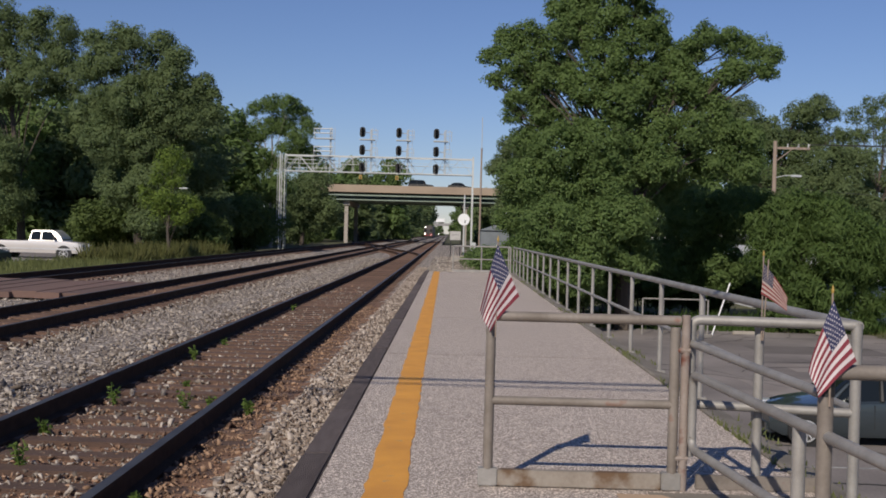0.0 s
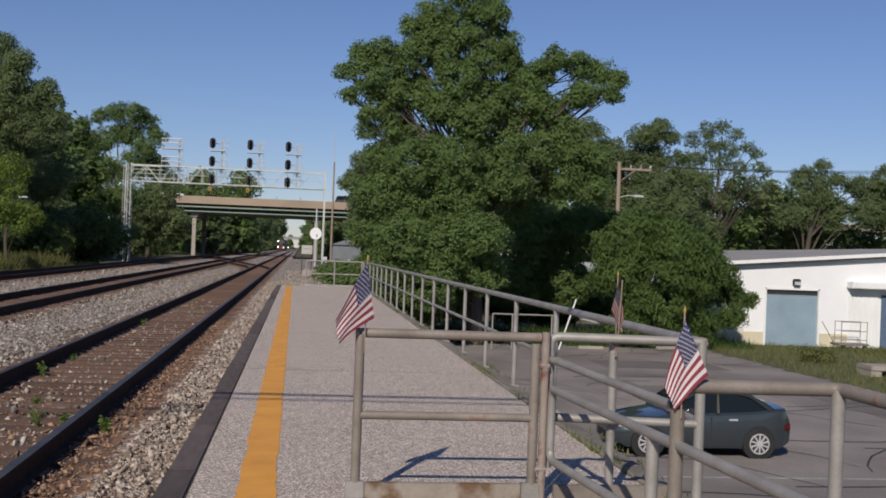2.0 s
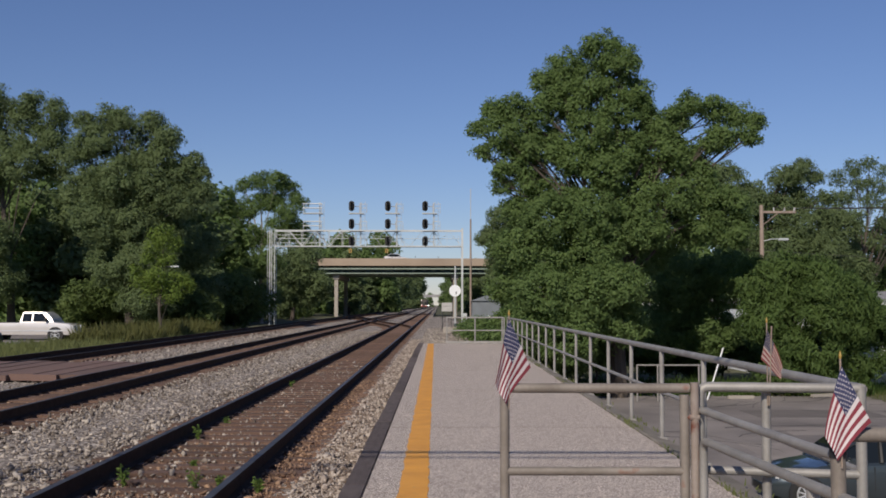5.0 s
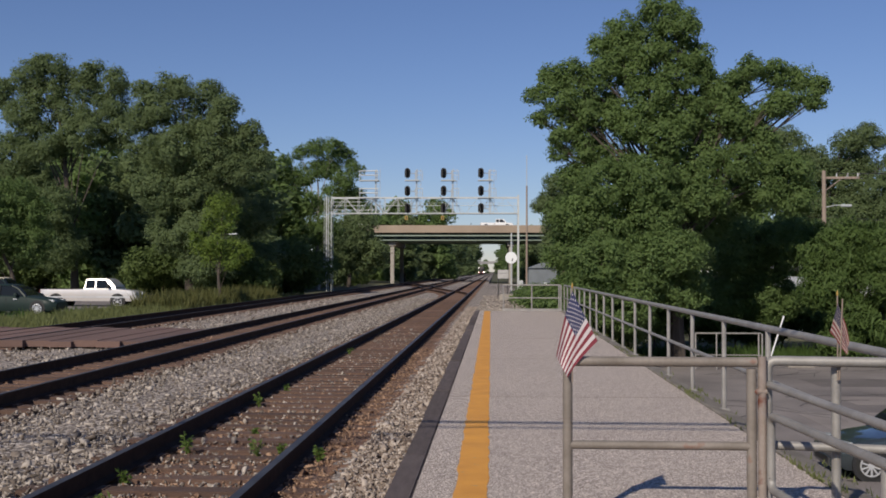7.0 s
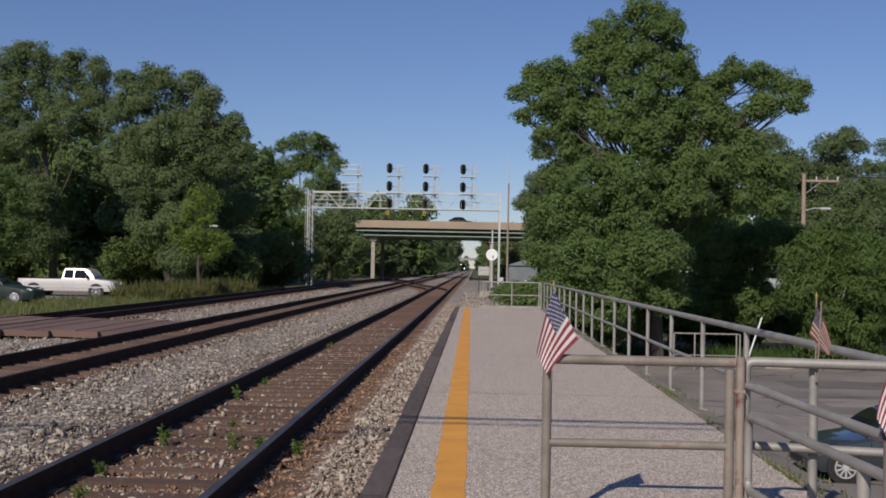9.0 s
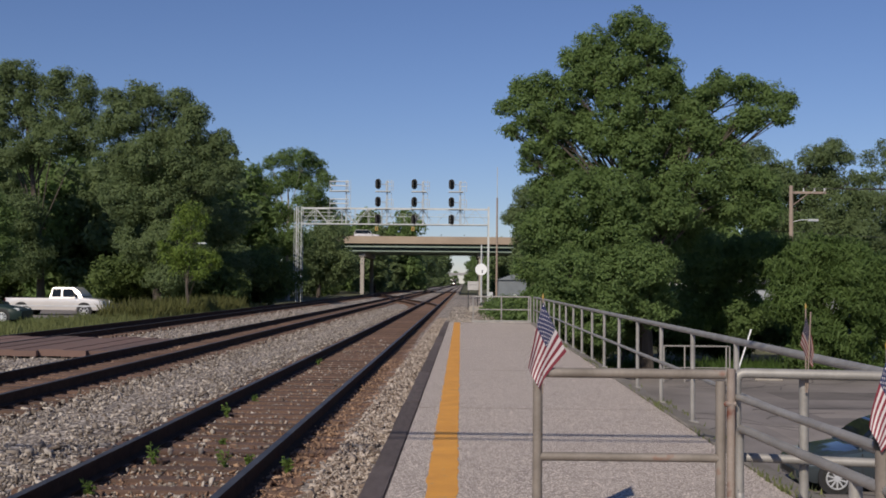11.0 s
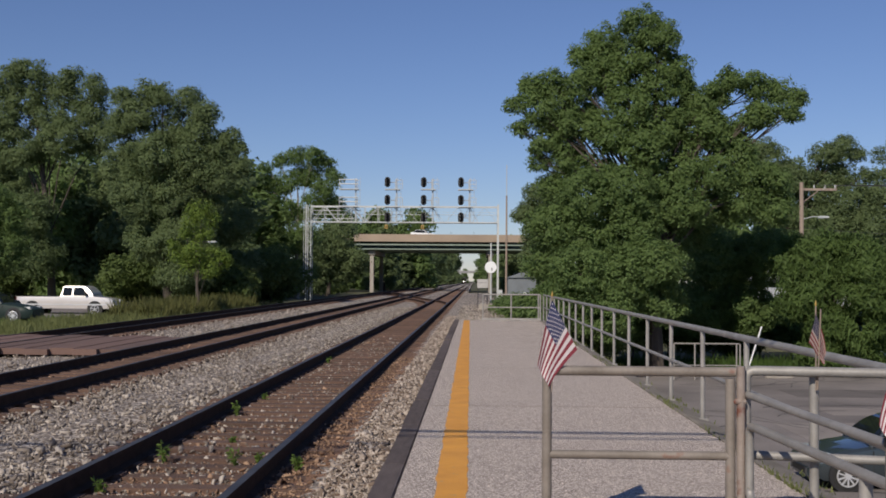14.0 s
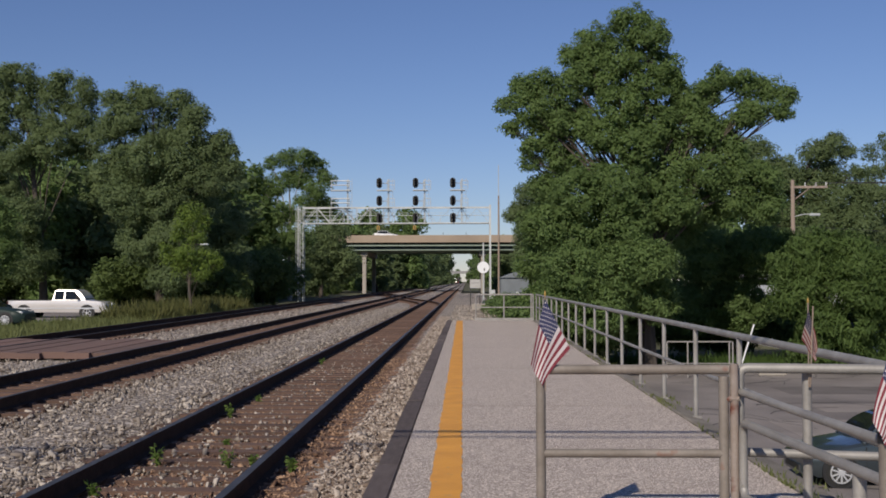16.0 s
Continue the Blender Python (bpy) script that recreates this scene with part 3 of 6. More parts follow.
for yj in (14.0, 20.1, 26.2, 32.3, 38.4):
    part("joint", box(-0.6, yj, -0.02, right_edge(yj) - 0.02, yj + 0.012, 0.0025), M_KERB, platform)

for name, pts, z, material, note in (("landing_slab", ((1.40, 3.0), (2.43, 3.0), (2.44, 6.72), (1.40, 6.72)), 0.004, M_KERB, "grey smooth concrete landing"),
                                     ("ramp_slab", ((1.14, 3.0), (1.80, 3.0), (1.80, 5.2), (1.73, 6.0), (1.62, 6.42), (1.47, 6.64), (1.20, 6.65), (1.19, 5.9)), 0.008, M_RAMP, "tan coated ramp slab")):
    bm = bmesh.new()
    top = [bm.verts.new((x, y, z)) for x, y in pts]
    low = [bm.verts.new((x, y, -0.02)) for x, y in pts]
    bm.faces.new(top)
    for k in range(len(pts)):
        bm.faces.new((top[k - 1], low[k - 1], low[k], top[k]))
    part(name, bm, material, platform, note)

# ---- railings ----
R = 0.031


def long_railing():
    t = thing("railing", "galvanised pipe railing along the platform side", "railing")
    x = lambda y: right_edge(y) + 0.19
    y0, y1, n = 6.72, END_Y - 0.05, 16
    part("top_rail", tube([(x(y), y, 1.04) for y in np.linspace(y0, y1, 12)], R + 0.003, 12), M_PIPE, t, smooth=True)
    part("mid_rail", tube([(x(y), y, 0.53) for y in np.linspace(y0, y1, 12)], R - 0.006, 10), M_PIPE, t, smooth=True)
    for k in range(n + 1):
        y = 10.87 + (y1 - 10.87) * k / n
        part("post", tube([(x(y), y, -0.35), (x(y), y, 1.03)], R - 0.003, 10), M_PIPE, t, smooth=True)
        part("bracket", box(x(y) - 0.05, y - 0.05, -0.05, x(y) + 0.06, y + 0.05, 0.0, 0.006), M_PIPE, t)
    return t


long_railing()


def end_fence():
    t = thing("end_railing", "pale pipe railing closing the platform end", "railing")
    y = END_Y - 0.25
    a, b = 0.36, 2.66
    part("top_rail", tube([(a, y, 1.05), (b, y, 1.05)], R, 10), M_PIPE, t, smooth=True)
    part("mid_rail", tube([(a, y, 0.53), (b, y, 0.53)], R - 0.006, 10), M_PIPE, t, smooth=True)
    part("bottom_plate", box(a - 0.05, y - 0.06, 0.0, b + 0.05, y + 0.06, 0.1, 0.01), M_PIPE, t)
    for x in (a, 1.5, b - 0.06, b + 0.02):
        part("post", tube([(x, y, 0.0), (x, y, 1.05)], R, 10), M_PIPE, t, smooth=True)


end_fence()

GY = 6.8


def gate_panel():
    t = thing("barrier_panel", "worn pipe barrier panel with a kick plate, standing across the platform", "barrier")
    a, b = 0.43, 1.585
    part("top_rail", tube([(a - 0.03, GY, 1.04), (b, GY, 1.04)], R, 12), M_PIPE_OLD, t, "brown-grey worn rail", smooth=True)
    part("mid_rail", tube([(a, GY, 0.525), (b - 0.03, GY, 0.525)], R - 0.004, 12), M_PIPE_OLD, t, smooth=True)
    part("post", tube([(a, GY, 0.0), (a, GY, 1.06)], R, 12), M_PIPE_OLD, t, smooth=True)
    part("post", tube([(b - 0.03, GY, 0.0), (b - 0.03, GY, 1.0)], R, 12), M_PIPE_OLD, t, smooth=True)
    part("hinge_post", tube([(b + 0.035, GY, 0.0), (b + 0.035, GY, 1.075)], R - 0.004, 12), M_RUST, t, "rust-streaked hinge post", smooth=True)
    part("kick_plate", box(a + 0.06, GY - 0.03, 0.005, b - 0.1, GY + 0.03, 0.105, 0.006), M_KICK, t, "rust-stained steel kick plate")
    for xa, xb in ((a - 0.06, a + 0.057), (b - 0.097, b + 0.02)):
        part("end_plate", box(xa, GY - 0.033, 0.005, xb, GY + 0.033, 0.112, 0.006), M_PIPE, t, "pale bare end plate")
    for z in (0.2, 0.86):
        part("hinge", tube([(b - 0.02, GY - 0.01, z), (b + 0.06, GY - 0.01, z)], 0.018, 8), M_RUST, t, smooth=True)


gate_panel()


def side_panel():
    t = thing("pipe_railing", "galvanised pipe railing joining the barrier to the side rail", "railing")
    a, b, y = 1.665, 2.63, 6.86
    part("top_rail", tube(bend((a, y, 0.2), (a, y, 1.045), (b, y - 0.14, 1.045), 0.06), R, 12), M_PIPE, t, smooth=True)
    part("mid_rail", tube([(a, y, 0.525), (b, y - 0.14, 0.515)], R - 0.003, 12), M_PIPE, t, smooth=True)
    part("post", tube([(b, y - 0.14, -0.4), (b, y - 0.14, 1.06)], R + 0.002, 12), M_PIPE, t, smooth=True)
    part("post", tube([(2.09, y + 0.02, -0.2), (2.09, y + 0.02, 1.04)], R - 0.002, 12), M_PIPE, t, smooth=True)
    part("kick_plate", box(a + 0.05, y - 0.02, 0.0, 2.5, y + 0.02, 0.09, 0.005), M_PIPE_OLD, t)


side_panel()


def ramp_railing():
    t = thing("ramp_railing", "thick galvanised pipe railing round the ramp head", "railing")
    x = 1.66
    xn = 1.755
    part("top_rail", tube([(x, 6.85, 0.90), (xn, 4.70, 0.90)], R - 0.008, 12), M_PIPE, t, smooth=True)
    part("loop", tube(bend((xn + 0.09, 2.6, 0.74), (x, 6.75, 0.72), (x, 6.75, 0.30), 0.07) + bend((x, 6.75, 0.5), (x, 6.75, 0.27), (xn + 0.06, 3.2, 0.36), 0.08)[1:], R - 0.005, 12), M_PIPE, t, "rounded handrail loop", smooth=True)
    part("post", tube([(xn - 0.005, 5.02, -0.1), (xn - 0.005, 5.02, 0.72)], R, 12), M_PIPE, t, smooth=True)
    part("flag_post", tube([(xn - 0.01, 4.68, -0.1), (xn - 0.01, 4.68, 1.02)], R + 0.002, 14), M_PIPE_OLD, t, smooth=True)
    part("cross_rail", tube(bend((xn, 4.68, 1.0), (2.52, 4.68, 1.0), (2.56, 0.5, 0.98), 0.07), R + 0.002, 14), M_PIPE_OLD, t, smooth=True)
    part("post", tube([(2.50, 4.66, -0.4), (2.50, 4.66, 1.0)], R + 0.002, 12), M_PIPE, t, smooth=True)
    part("tape", tube([(xn - 0.01, 4.68, 0.90), (xn - 0.01, 4.68, 1.025)], R + 0.006, 12), M_BLACK, t, "black tape holding the flag stick", smooth=True)


ramp_railing()


# ---- flags ----
def flag(name, label, at, hoist, fly, stick, seed, cloths=None):
    """A small stick flag; its cloth hangs from the stick's top and turns about it."""
    t = thing(name, label, "flag", at, group="small flags")
    part("stick", tube([(0, 0, 0), (0, 0, stick)], 0.0045, 6), M_WOODPOLE, t)
    part("finial", tube([(0, 0, stick), (0, 0, stick + 0.012), (0, 0, stick + 0.035)], [0.005, 0.007, 0.001], 6), M_SIGNYELLOW, t, "gilt spear tip")
    red, white, navy = cloths or (M_RED, M_CLOTH, M_NAVY)
    nu, nv = 26, 26
    ph = seed * 1.7

    def cloth(u, v, lift=0.0):
        d = radians(44 + 5 * u)
        x = -u * fly * math.cos(d)
        z = -v * hoist - u * fly * math.sin(d) + u * v * 0.57 * hoist
        w = u * 0.9 + 0.12
        y = 0.032 * hoist * w * math.sin(5.5 * u + 3.2 * v + ph) + 0.016 * hoist * w * math.sin(9 * v - 4 * u + ph)
        return Vector((x, y + lift, z))

    bm = bmesh.new()
    g = [[bm.verts.new(cloth(i / nu, j / nv)) for i in range(nu + 1)] for j in range(nv + 1)]
    for j in range(nv):
        for i in range(nu):
            f = bm.faces.new((g[j][i], g[j + 1][i], g[j + 1][i + 1], g[j][i + 1]))
            stripe = j // 2
            f.material_index = 2 if (i < 10 and stripe < 7) else (0 if stripe % 2 == 0 else 1)
            f.smooth = True
    c = part("cloth", bm, red, t, "striped cloth with a starred canton")
    c.data.materials.append(white)
    c.data.materials.append(navy)
    bm = bmesh.new()
    for r in range(9):
        for q in range(6 if r % 2 == 0 else 5):
            u = (q + (0.5 if r % 2 == 0 else 1.0)) / 6 * 0.385
            v = (r + 0.6) / 9.2 * 0.538
            for lift in (-0.0015, 0.0015):
                ctr = cloth(u, v, lift)
                e1 = (cloth(u + 0.01, v, lift) - ctr).normalized()
                e2 = (cloth(u, v + 0.01, lift) - ctr).normalized()
                ring = []
                for k in range(10):
                    rad = hoist * (0.021 if k % 2 == 0 else 0.009)
                    a = math.pi * k / 5
                    ring.append(bm.verts.new(ctr + e1 * rad * math.sin(a) - e2 * rad * math.cos(a)))
                bm.faces.new(ring)
    s = part("stars", bm, white, c, "white stars")
    c.matrix_basis = pose(0, -0.012, stick - 0.02)
    return t, c


flag_a, cloth_a = flag("flag", "small striped and starred flag taped to the barrier post", (0.455, GY - 0.052, 0.915), 0.345, 0.41, 0.58, 1)
flag_b, cloth_b = flag("flag", "small striped and starred flag taped to the ramp post", (1.747, 4.64, 0.86), 0.27, 0.31, 0.47, 2)
flag_c, cloth_c = flag("flag", "faded small striped flag drooping from the railing", (2.085, 6.825, 0.93), 0.19, 0.26, 0.52, 3, (M_RED_F, M_CLOTH_F, M_NAVY_F))

part("spare_stick", tube([(0.01, 0, 0), (0.028, -0.01, 0.50)], 0.0045, 6), M_WOODPOLE, flag_c)

# ---- signal gantry ----
GANTRY_Y = 115.0


def gantry():
    t = thing("signal_gantry", "silver lattice signal bridge spanning the tracks", "signal gantry")
    y0, y1 = GANTRY_Y - 0.6, GANTRY_Y + 0.6
    xl, xr, zt, zb = -17.1, 2.5, 9.33, 7.68
    for y in (y0, y1):
        for z in (zt, zb):
            part("chord", box(xl, y - 0.055, z - 0.055, xr, y + 0.055, z + 0.055), M_SIGNALSTEEL, t)
    n = 14
    for y in (y0, y1):
        for k in range(n):
            xa, xb = xl + (xr - xl) * k / n, xl + (xr - xl) * (k + 1) / n
            if y == y1 or k < 5:
                a, b = ((xa, y, zb), (xb, y, zt)) if k % 2 == 0 else ((xa, y, zt), (xb, y, zb))
                part("brace", tube([a, b], 0.035 if k < 5 else 0.02, 5), M_SIGNALSTEEL, t)
            if k < 6:
                part("upright", tube([(xb, y, zb), (xb, y, zt)], 0.03, 5), M_SIGNALSTEEL, t)
    for z in (8.1, 8.55, 8.95):
        part("hand_rail", tube([(xl, y1, z), (xl + (5.2 if z != 8.55 else xr - xl), y1, z)], 0.028, 5), M_SIGNALSTEEL, t)
    for x in np.arange(xl + 6, xr, 1.2):
        part("stanchion", tube([(x, y0, zb), (x, y0, zb + 1.1)], 0.014, 4), M_SIGNALSTEEL, t)
    part("cable", tube([(xl + 5, y0, 8.75), (xr, y0, 8.75)], 0.014, 4), M_SIGNALSTEEL, t)
    part("walkway", box(xl, y0 + 0.1, zb - 0.02, xr, y1 - 0.1, zb + 0.03), M_SIGNALSTEEL, t)
    # lattice leg with a ladder, and the plain leg
    for x in (xl, xl - 0.5):
        for y in (y0, y1):
            part("leg", box(x - 0.032, y - 0.032, -0.6, x + 0.032, y + 0.032, zt + 0.2), M_SIGNALSTEEL, t)
    for k in range(16):
        z = 0.3 + k * 0.56
        a, b = (xl, xl - 0.5) if k % 2 else (xl - 0.5, xl)
        for y in (y0, y1):
            part("leg_brace", tube([(a, y, z), (b, y, z + 0.56)], 0.02, 5), M_SIGNALSTEEL, t)
    for x in (xl - 0.75, xl - 0.55):
        part("ladder_rail", tube([(x, y0, 0.2), (x, y0, zt)], 0.025, 5), M_SIGNALSTEEL, t)
    for k in range(26):
        part("rung", tube([(xl - 0.55, y0, 0.5 + k * 0.34), (xl - 0.75, y0, 0.5 + k * 0.34)], 0.014, 4), M_SIGNALSTEEL, t)
    for y in (y0, y1):
        part("leg", box(xr - 0.09, y - 0.09, -0.6, xr + 0.09, y + 0.09, zt + 0.25), M_SIGNALSTEEL, t)
    return t


gantry()


def head_mesh():
    """An upright oval backing plate with hoods over its lights."""
    bm = bmesh.new()
    n = 24
    ring = [(0.30 * math.cos(2 * math.pi * k / n), 0.30 * math.sin(2 * math.pi * k / n) + (0.24 if math.sin(2 * math.pi * k / n) >= 0 else -0.24)) for k in range(n)]
    f = [bm.verts.new((x, -0.02, z)) for x, z in ring]
    b = [bm.verts.new((x, 0.02, z)) for x, z in ring]
    bm.faces.new(f)
    bm.faces.new(list(reversed(b)))
    for k in range(n):
        bm.faces.new((f[(k + 1) % n], f[k], b[k], b[(k + 1) % n]))
    for z in (-0.3, 0.0, 0.3):
        add_tube(bm, [(0, -0.02, z), (0, -0.28, z)], [0.115, 0.12], 12, False)
    add_box(bm, -0.14, 0.02, -0.42, 0.14, 0.28, 0.42)
    return bm


def signal_mast(x, facing):
    t = thing("signal_mast", "three black oval signal heads on a silver service mast" if facing else "silver service mast with signal heads turned away", "railway signal", (x, GANTRY_Y, 0), group="signal masts")
    s = t
    mx = 0.9 if facing else 0.4
    part("mast", tube([(mx, 0, 7.7), (mx, 0, 12.3)], 0.055, 8), M_SIGNALSTEEL, s)
    for k, z in enumerate((11.9, 10.03, 8.2)):
        if facing:
            part("signal_head", head_mesh(), M_BLACK, s, "black oval signal head").location = (0, -0.55, z)
            part("arm", tube([(0, -0.35, z), (mx, 0, z)], 0.04, 6), M_SIGNALSTEEL, s)
        if k < 2:
            zz = z - 0.75
            part("platform_frame", box(-0.3 if facing else -1.3, -0.45, zz - 0.04, mx + 0.35, 0.45, zz + 0.05), M_SIGNALSTEEL, s)
            for zz2 in (zz + 0.55, zz + 1.0):
                part("guard_rail", tube(([(mx - 0.1, -0.42, zz2), (mx + 0.7, -0.42, zz2)] if facing else [(-1.3, -0.42, zz2), (0.7, -0.42, zz2)]), 0.024 if facing else 0.06, 5), M_SIGNALSTEEL, s)
            for xx in ((mx - 0.08, mx + 0.68) if facing else (-1.25, 0.65)):
                part("guard_post", tube([(xx, -0.42, zz), (xx, -0.42, zz + 1.0)], 0.03, 5), M_SIGNALSTEEL, s)
    for xx in (mx + 0.12, mx + 0.48):
        part("ladder_rail", tube([(xx, -0.1, 7.8), (xx, -0.1, 12.4)], 0.022, 5), M_SIGNALSTEEL, s)
    for k in range(13):
        part("rung", tube([(mx + 0.12, -0.1, 7.9 + k * 0.35), (mx + 0.48, -0.1, 7.9 + k * 0.35)], 0.016, 4), M_SIGNALSTEEL, s)
    for q in (-0.9, 0.9):
        part("strut", tube([(mx + q, 0, 7.75), (mx, 0, 9.4)], 0.03, 5), M_SIGNALSTEEL, s)
    return t


for x in (-9.1, -5.3, -1.4):
    signal_mast(x, True)
signal_mast(-12.9, False)
for x in (-9.2, -5.4):
    p = thing("signal_plate", "small yellow plate under a signal head", "sign", (x, GANTRY_Y - 0.72, 7.2), group="signal plates")
    part("plate", box(-0.16, -0.02, -0.22, 0.16, 0.02, 0.22, 0.01), M_SIGNYELLOW, p)
    part("bar", box(-0.05, -0.03, -0.15, 0.05, -0.021, 0.12), M_BLACK, p)
    part("hanger", tube([(0, 0.03, 0.2), (0, 0.1, 0.4)], 0.02, 5), M_SIGNALSTEEL, p)

# round white disc, sign board, shed and masts past the platform
disc = thing("round_sign", "round white disc on a black bent pipe", "sign", (1.22, 80, 0))
part("disc", tube([(0, -0.04, 2.6), (0, 0.0, 2.6)], 0.43, 28), M_WHITE, disc)
part("pole", tube([(0.02, 0.05, -0.4), (0.02, 0.05, 3.5), (0.02, 0.05, 4.4)], 0.06, 8), M_SIGNALSTEEL, disc)
part("bar", box(0.05, -0.05, 2.35, 0.12, -0.042, 2.55), M_BLACK, disc)
board = thing("sign_board", "white rectangular board on two low posts", "sign", (0.62, 78, 0))
part("board", box(-0.38, -0.02, 1.1, 0.38, 0.02, 1.72, 0.01), mat("faded grey board", (0.46, 0.45, 0.44), (0.36, 0.35, 0.34), rough=0.8), board)
for x in (-0.33, 0.33):
    part("post", tube([(x, 0.04, -0.3), (x, 0.04, 1.6)], 0.035, 6), M_DARKSTEEL, board)
part("text_bar", box(-0.28, -0.025, 1.45, 0.25, -0.0205, 1.5), M_ROOF, board)
for k, (x, w) in enumerate(((0.55, 0.5), (1.1, 0.6))):
    b = thing("stone_block", "pale concrete block lying on the gravel", "concrete block", (x, 66 + k, -0.17))
    part("block", box(-w / 2, -0.3, 0, w / 2, 0.3, 0.42, 0.06), M_PIER, b)
shed = thing("equipment_shed", "small grey sheet-metal equipment shed with a low roof", "shed", (3.25, 75, 0))
part("wall", box(-0.95, -1, -0.6, 0.95, 1.4, 1.85), M_SHED, shed)
bm = bmesh.new()
v = [bm.verts.new(c) for c in ((-1.05, -1.12, 1.83), (1.05, -1.12, 1.83), (0.0, -1.12, 2.2), (-1.05, 1.5, 1.83), (1.05, 1.5, 1.83), (0.0, 1.5, 2.2))]
for q in ((0, 1, 2), (5, 4, 3), (0, 2, 5, 3), (1, 4, 5, 2), (0, 3, 4, 1)):
    bm.faces.new([v[i] for i in q])
part("roof", bm, M_SHED, shed)
part("notice", box(0.1, -1.02, 0.45, 0.28, -1.004, 0.85), M_WHITE, shed)
for x in (0.75, 1.25):
    part("vent_pipe", tube([(x, 0, 1.8), (x, 0, 3.2 - 0.5 * (x > 1))], 0.035, 6), M_SIGNALSTEEL, shed)
pole = thing("wooden_mast", "weathered wooden pole with a thin whip aerial", "pole", (2.95, 100, 0))
part("pole", tube([(0, 0, -0.8), (0, 0, 9.4)], [0.11, 0.075], 9), M_WOODPOLE, pole, smooth=True)
part("aerial", tube([(0, 0, 9.4), (0, 0, 12.2)], 0.035, 5), M_SIGNALSTEEL, pole)
part("cabinet", box(-0.7, -0.25, -0.6, -0.35, 0.2, 0.8), M_SIGNALSTEEL, pole)

# ---- overpass ----
BR_Y0, BR_Y1 = 190.0, 214.0


def overpass():
    t = thing("overpass", "tan concrete road overpass on green steel girders", "bridge", kind="structure")
    part("deck", box(-170, BR_Y0 + 0.41, 8.76, 170, BR_Y1, 9.1), M_BRIDGE, t)
    part("parapet", box(-170, BR_Y0, 8.35, 170, BR_Y0 + 0.4, 9.62), M_BRIDGE, t, "tan concrete parapet")
    part("parapet", box(-170, BR_Y1, 8.72, 170, BR_Y1 + 0.4, 9.72), M_BRIDGE, t)
    part("edge_channel", box(-60, BR_Y0 + 0.45, 7.72, 60, BR_Y0 + 0.6, 7.95), M_CHANNEL, t, "pale green edge channel")
    part("edge_flange", box(-60, BR_Y0 + 0.9, 6.98, 60, BR_Y0 + 2.2, 7.16), M_CHANNEL, t, "pale green lower flange")
    for k in range(31):
        part("bracket", box(-60 + k * 4, BR_Y0 + 0.61, 7.75, -59.85 + k * 4, BR_Y0 + 2.5, 8.75), M_GIRDER, t)
    for k in range(5):
        y = BR_Y0 + 2.55 + k * 4.6
        bm = box(-60, y - 0.02, 7.0, 60, y + 0.02, 8.755)
        part("girder", bm, M_GIRDER, t, "green painted steel girder")
        part("girder_flange", box(-60, y - 0.34, 6.86, 60, y + 0.34, 6.999), M_CHANNEL, t, "pale green lower flange")
    for x in (-17.9, 2.9):
        part("pier_cap", box(x - 0.6, BR_Y0 + 1.9, 6.1, x + 0.6, BR_Y1 - 1.0, 6.855, 0.03), M_PIER, t)
        for y in (BR_Y0 + 2.5, BR_Y1 - 2):
            part("column", box(x - 0.33, y - 0.36, -0.7, x + 0.33, y + 0.36, 6.11, 0.04), M_PIER, t)
    for x in (-27, 12):
        part("abutment", box(x - 3 if x < 0 else x, BR_Y0 + 0.6, -0.8, x if x < 0 else x + 3, BR_Y1, 6.85), M_PIER, t)
    for k in range(34):
        part("fence_post", tube([(-60 + k * 4, BR_Y0 + 0.2, 9.7), (-60 + k * 4, BR_Y0 + 0.2, 10.02)], 0.05, 5), M_DARKSTEEL, t)
    return t


overpass()
far_bridge = thing("far_overpass", "distant tan overpass across the tracks", "bridge", kind="structure")
part("deck", box(-200, 900, 7.9, 200, 912, 10.0), M_ROOF, far_bridge)
for x in (-40, 40):
    part("pier", box(x - 0.7, 901, -1, x + 0.7, 911, 7.6), M_PIER, far_bridge)

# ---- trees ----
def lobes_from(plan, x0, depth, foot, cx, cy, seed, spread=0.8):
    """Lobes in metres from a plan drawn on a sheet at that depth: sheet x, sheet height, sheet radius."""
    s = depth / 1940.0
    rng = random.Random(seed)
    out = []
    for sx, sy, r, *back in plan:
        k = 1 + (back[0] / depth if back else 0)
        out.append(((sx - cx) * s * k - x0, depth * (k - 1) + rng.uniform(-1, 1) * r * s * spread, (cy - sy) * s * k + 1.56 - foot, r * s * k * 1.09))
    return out


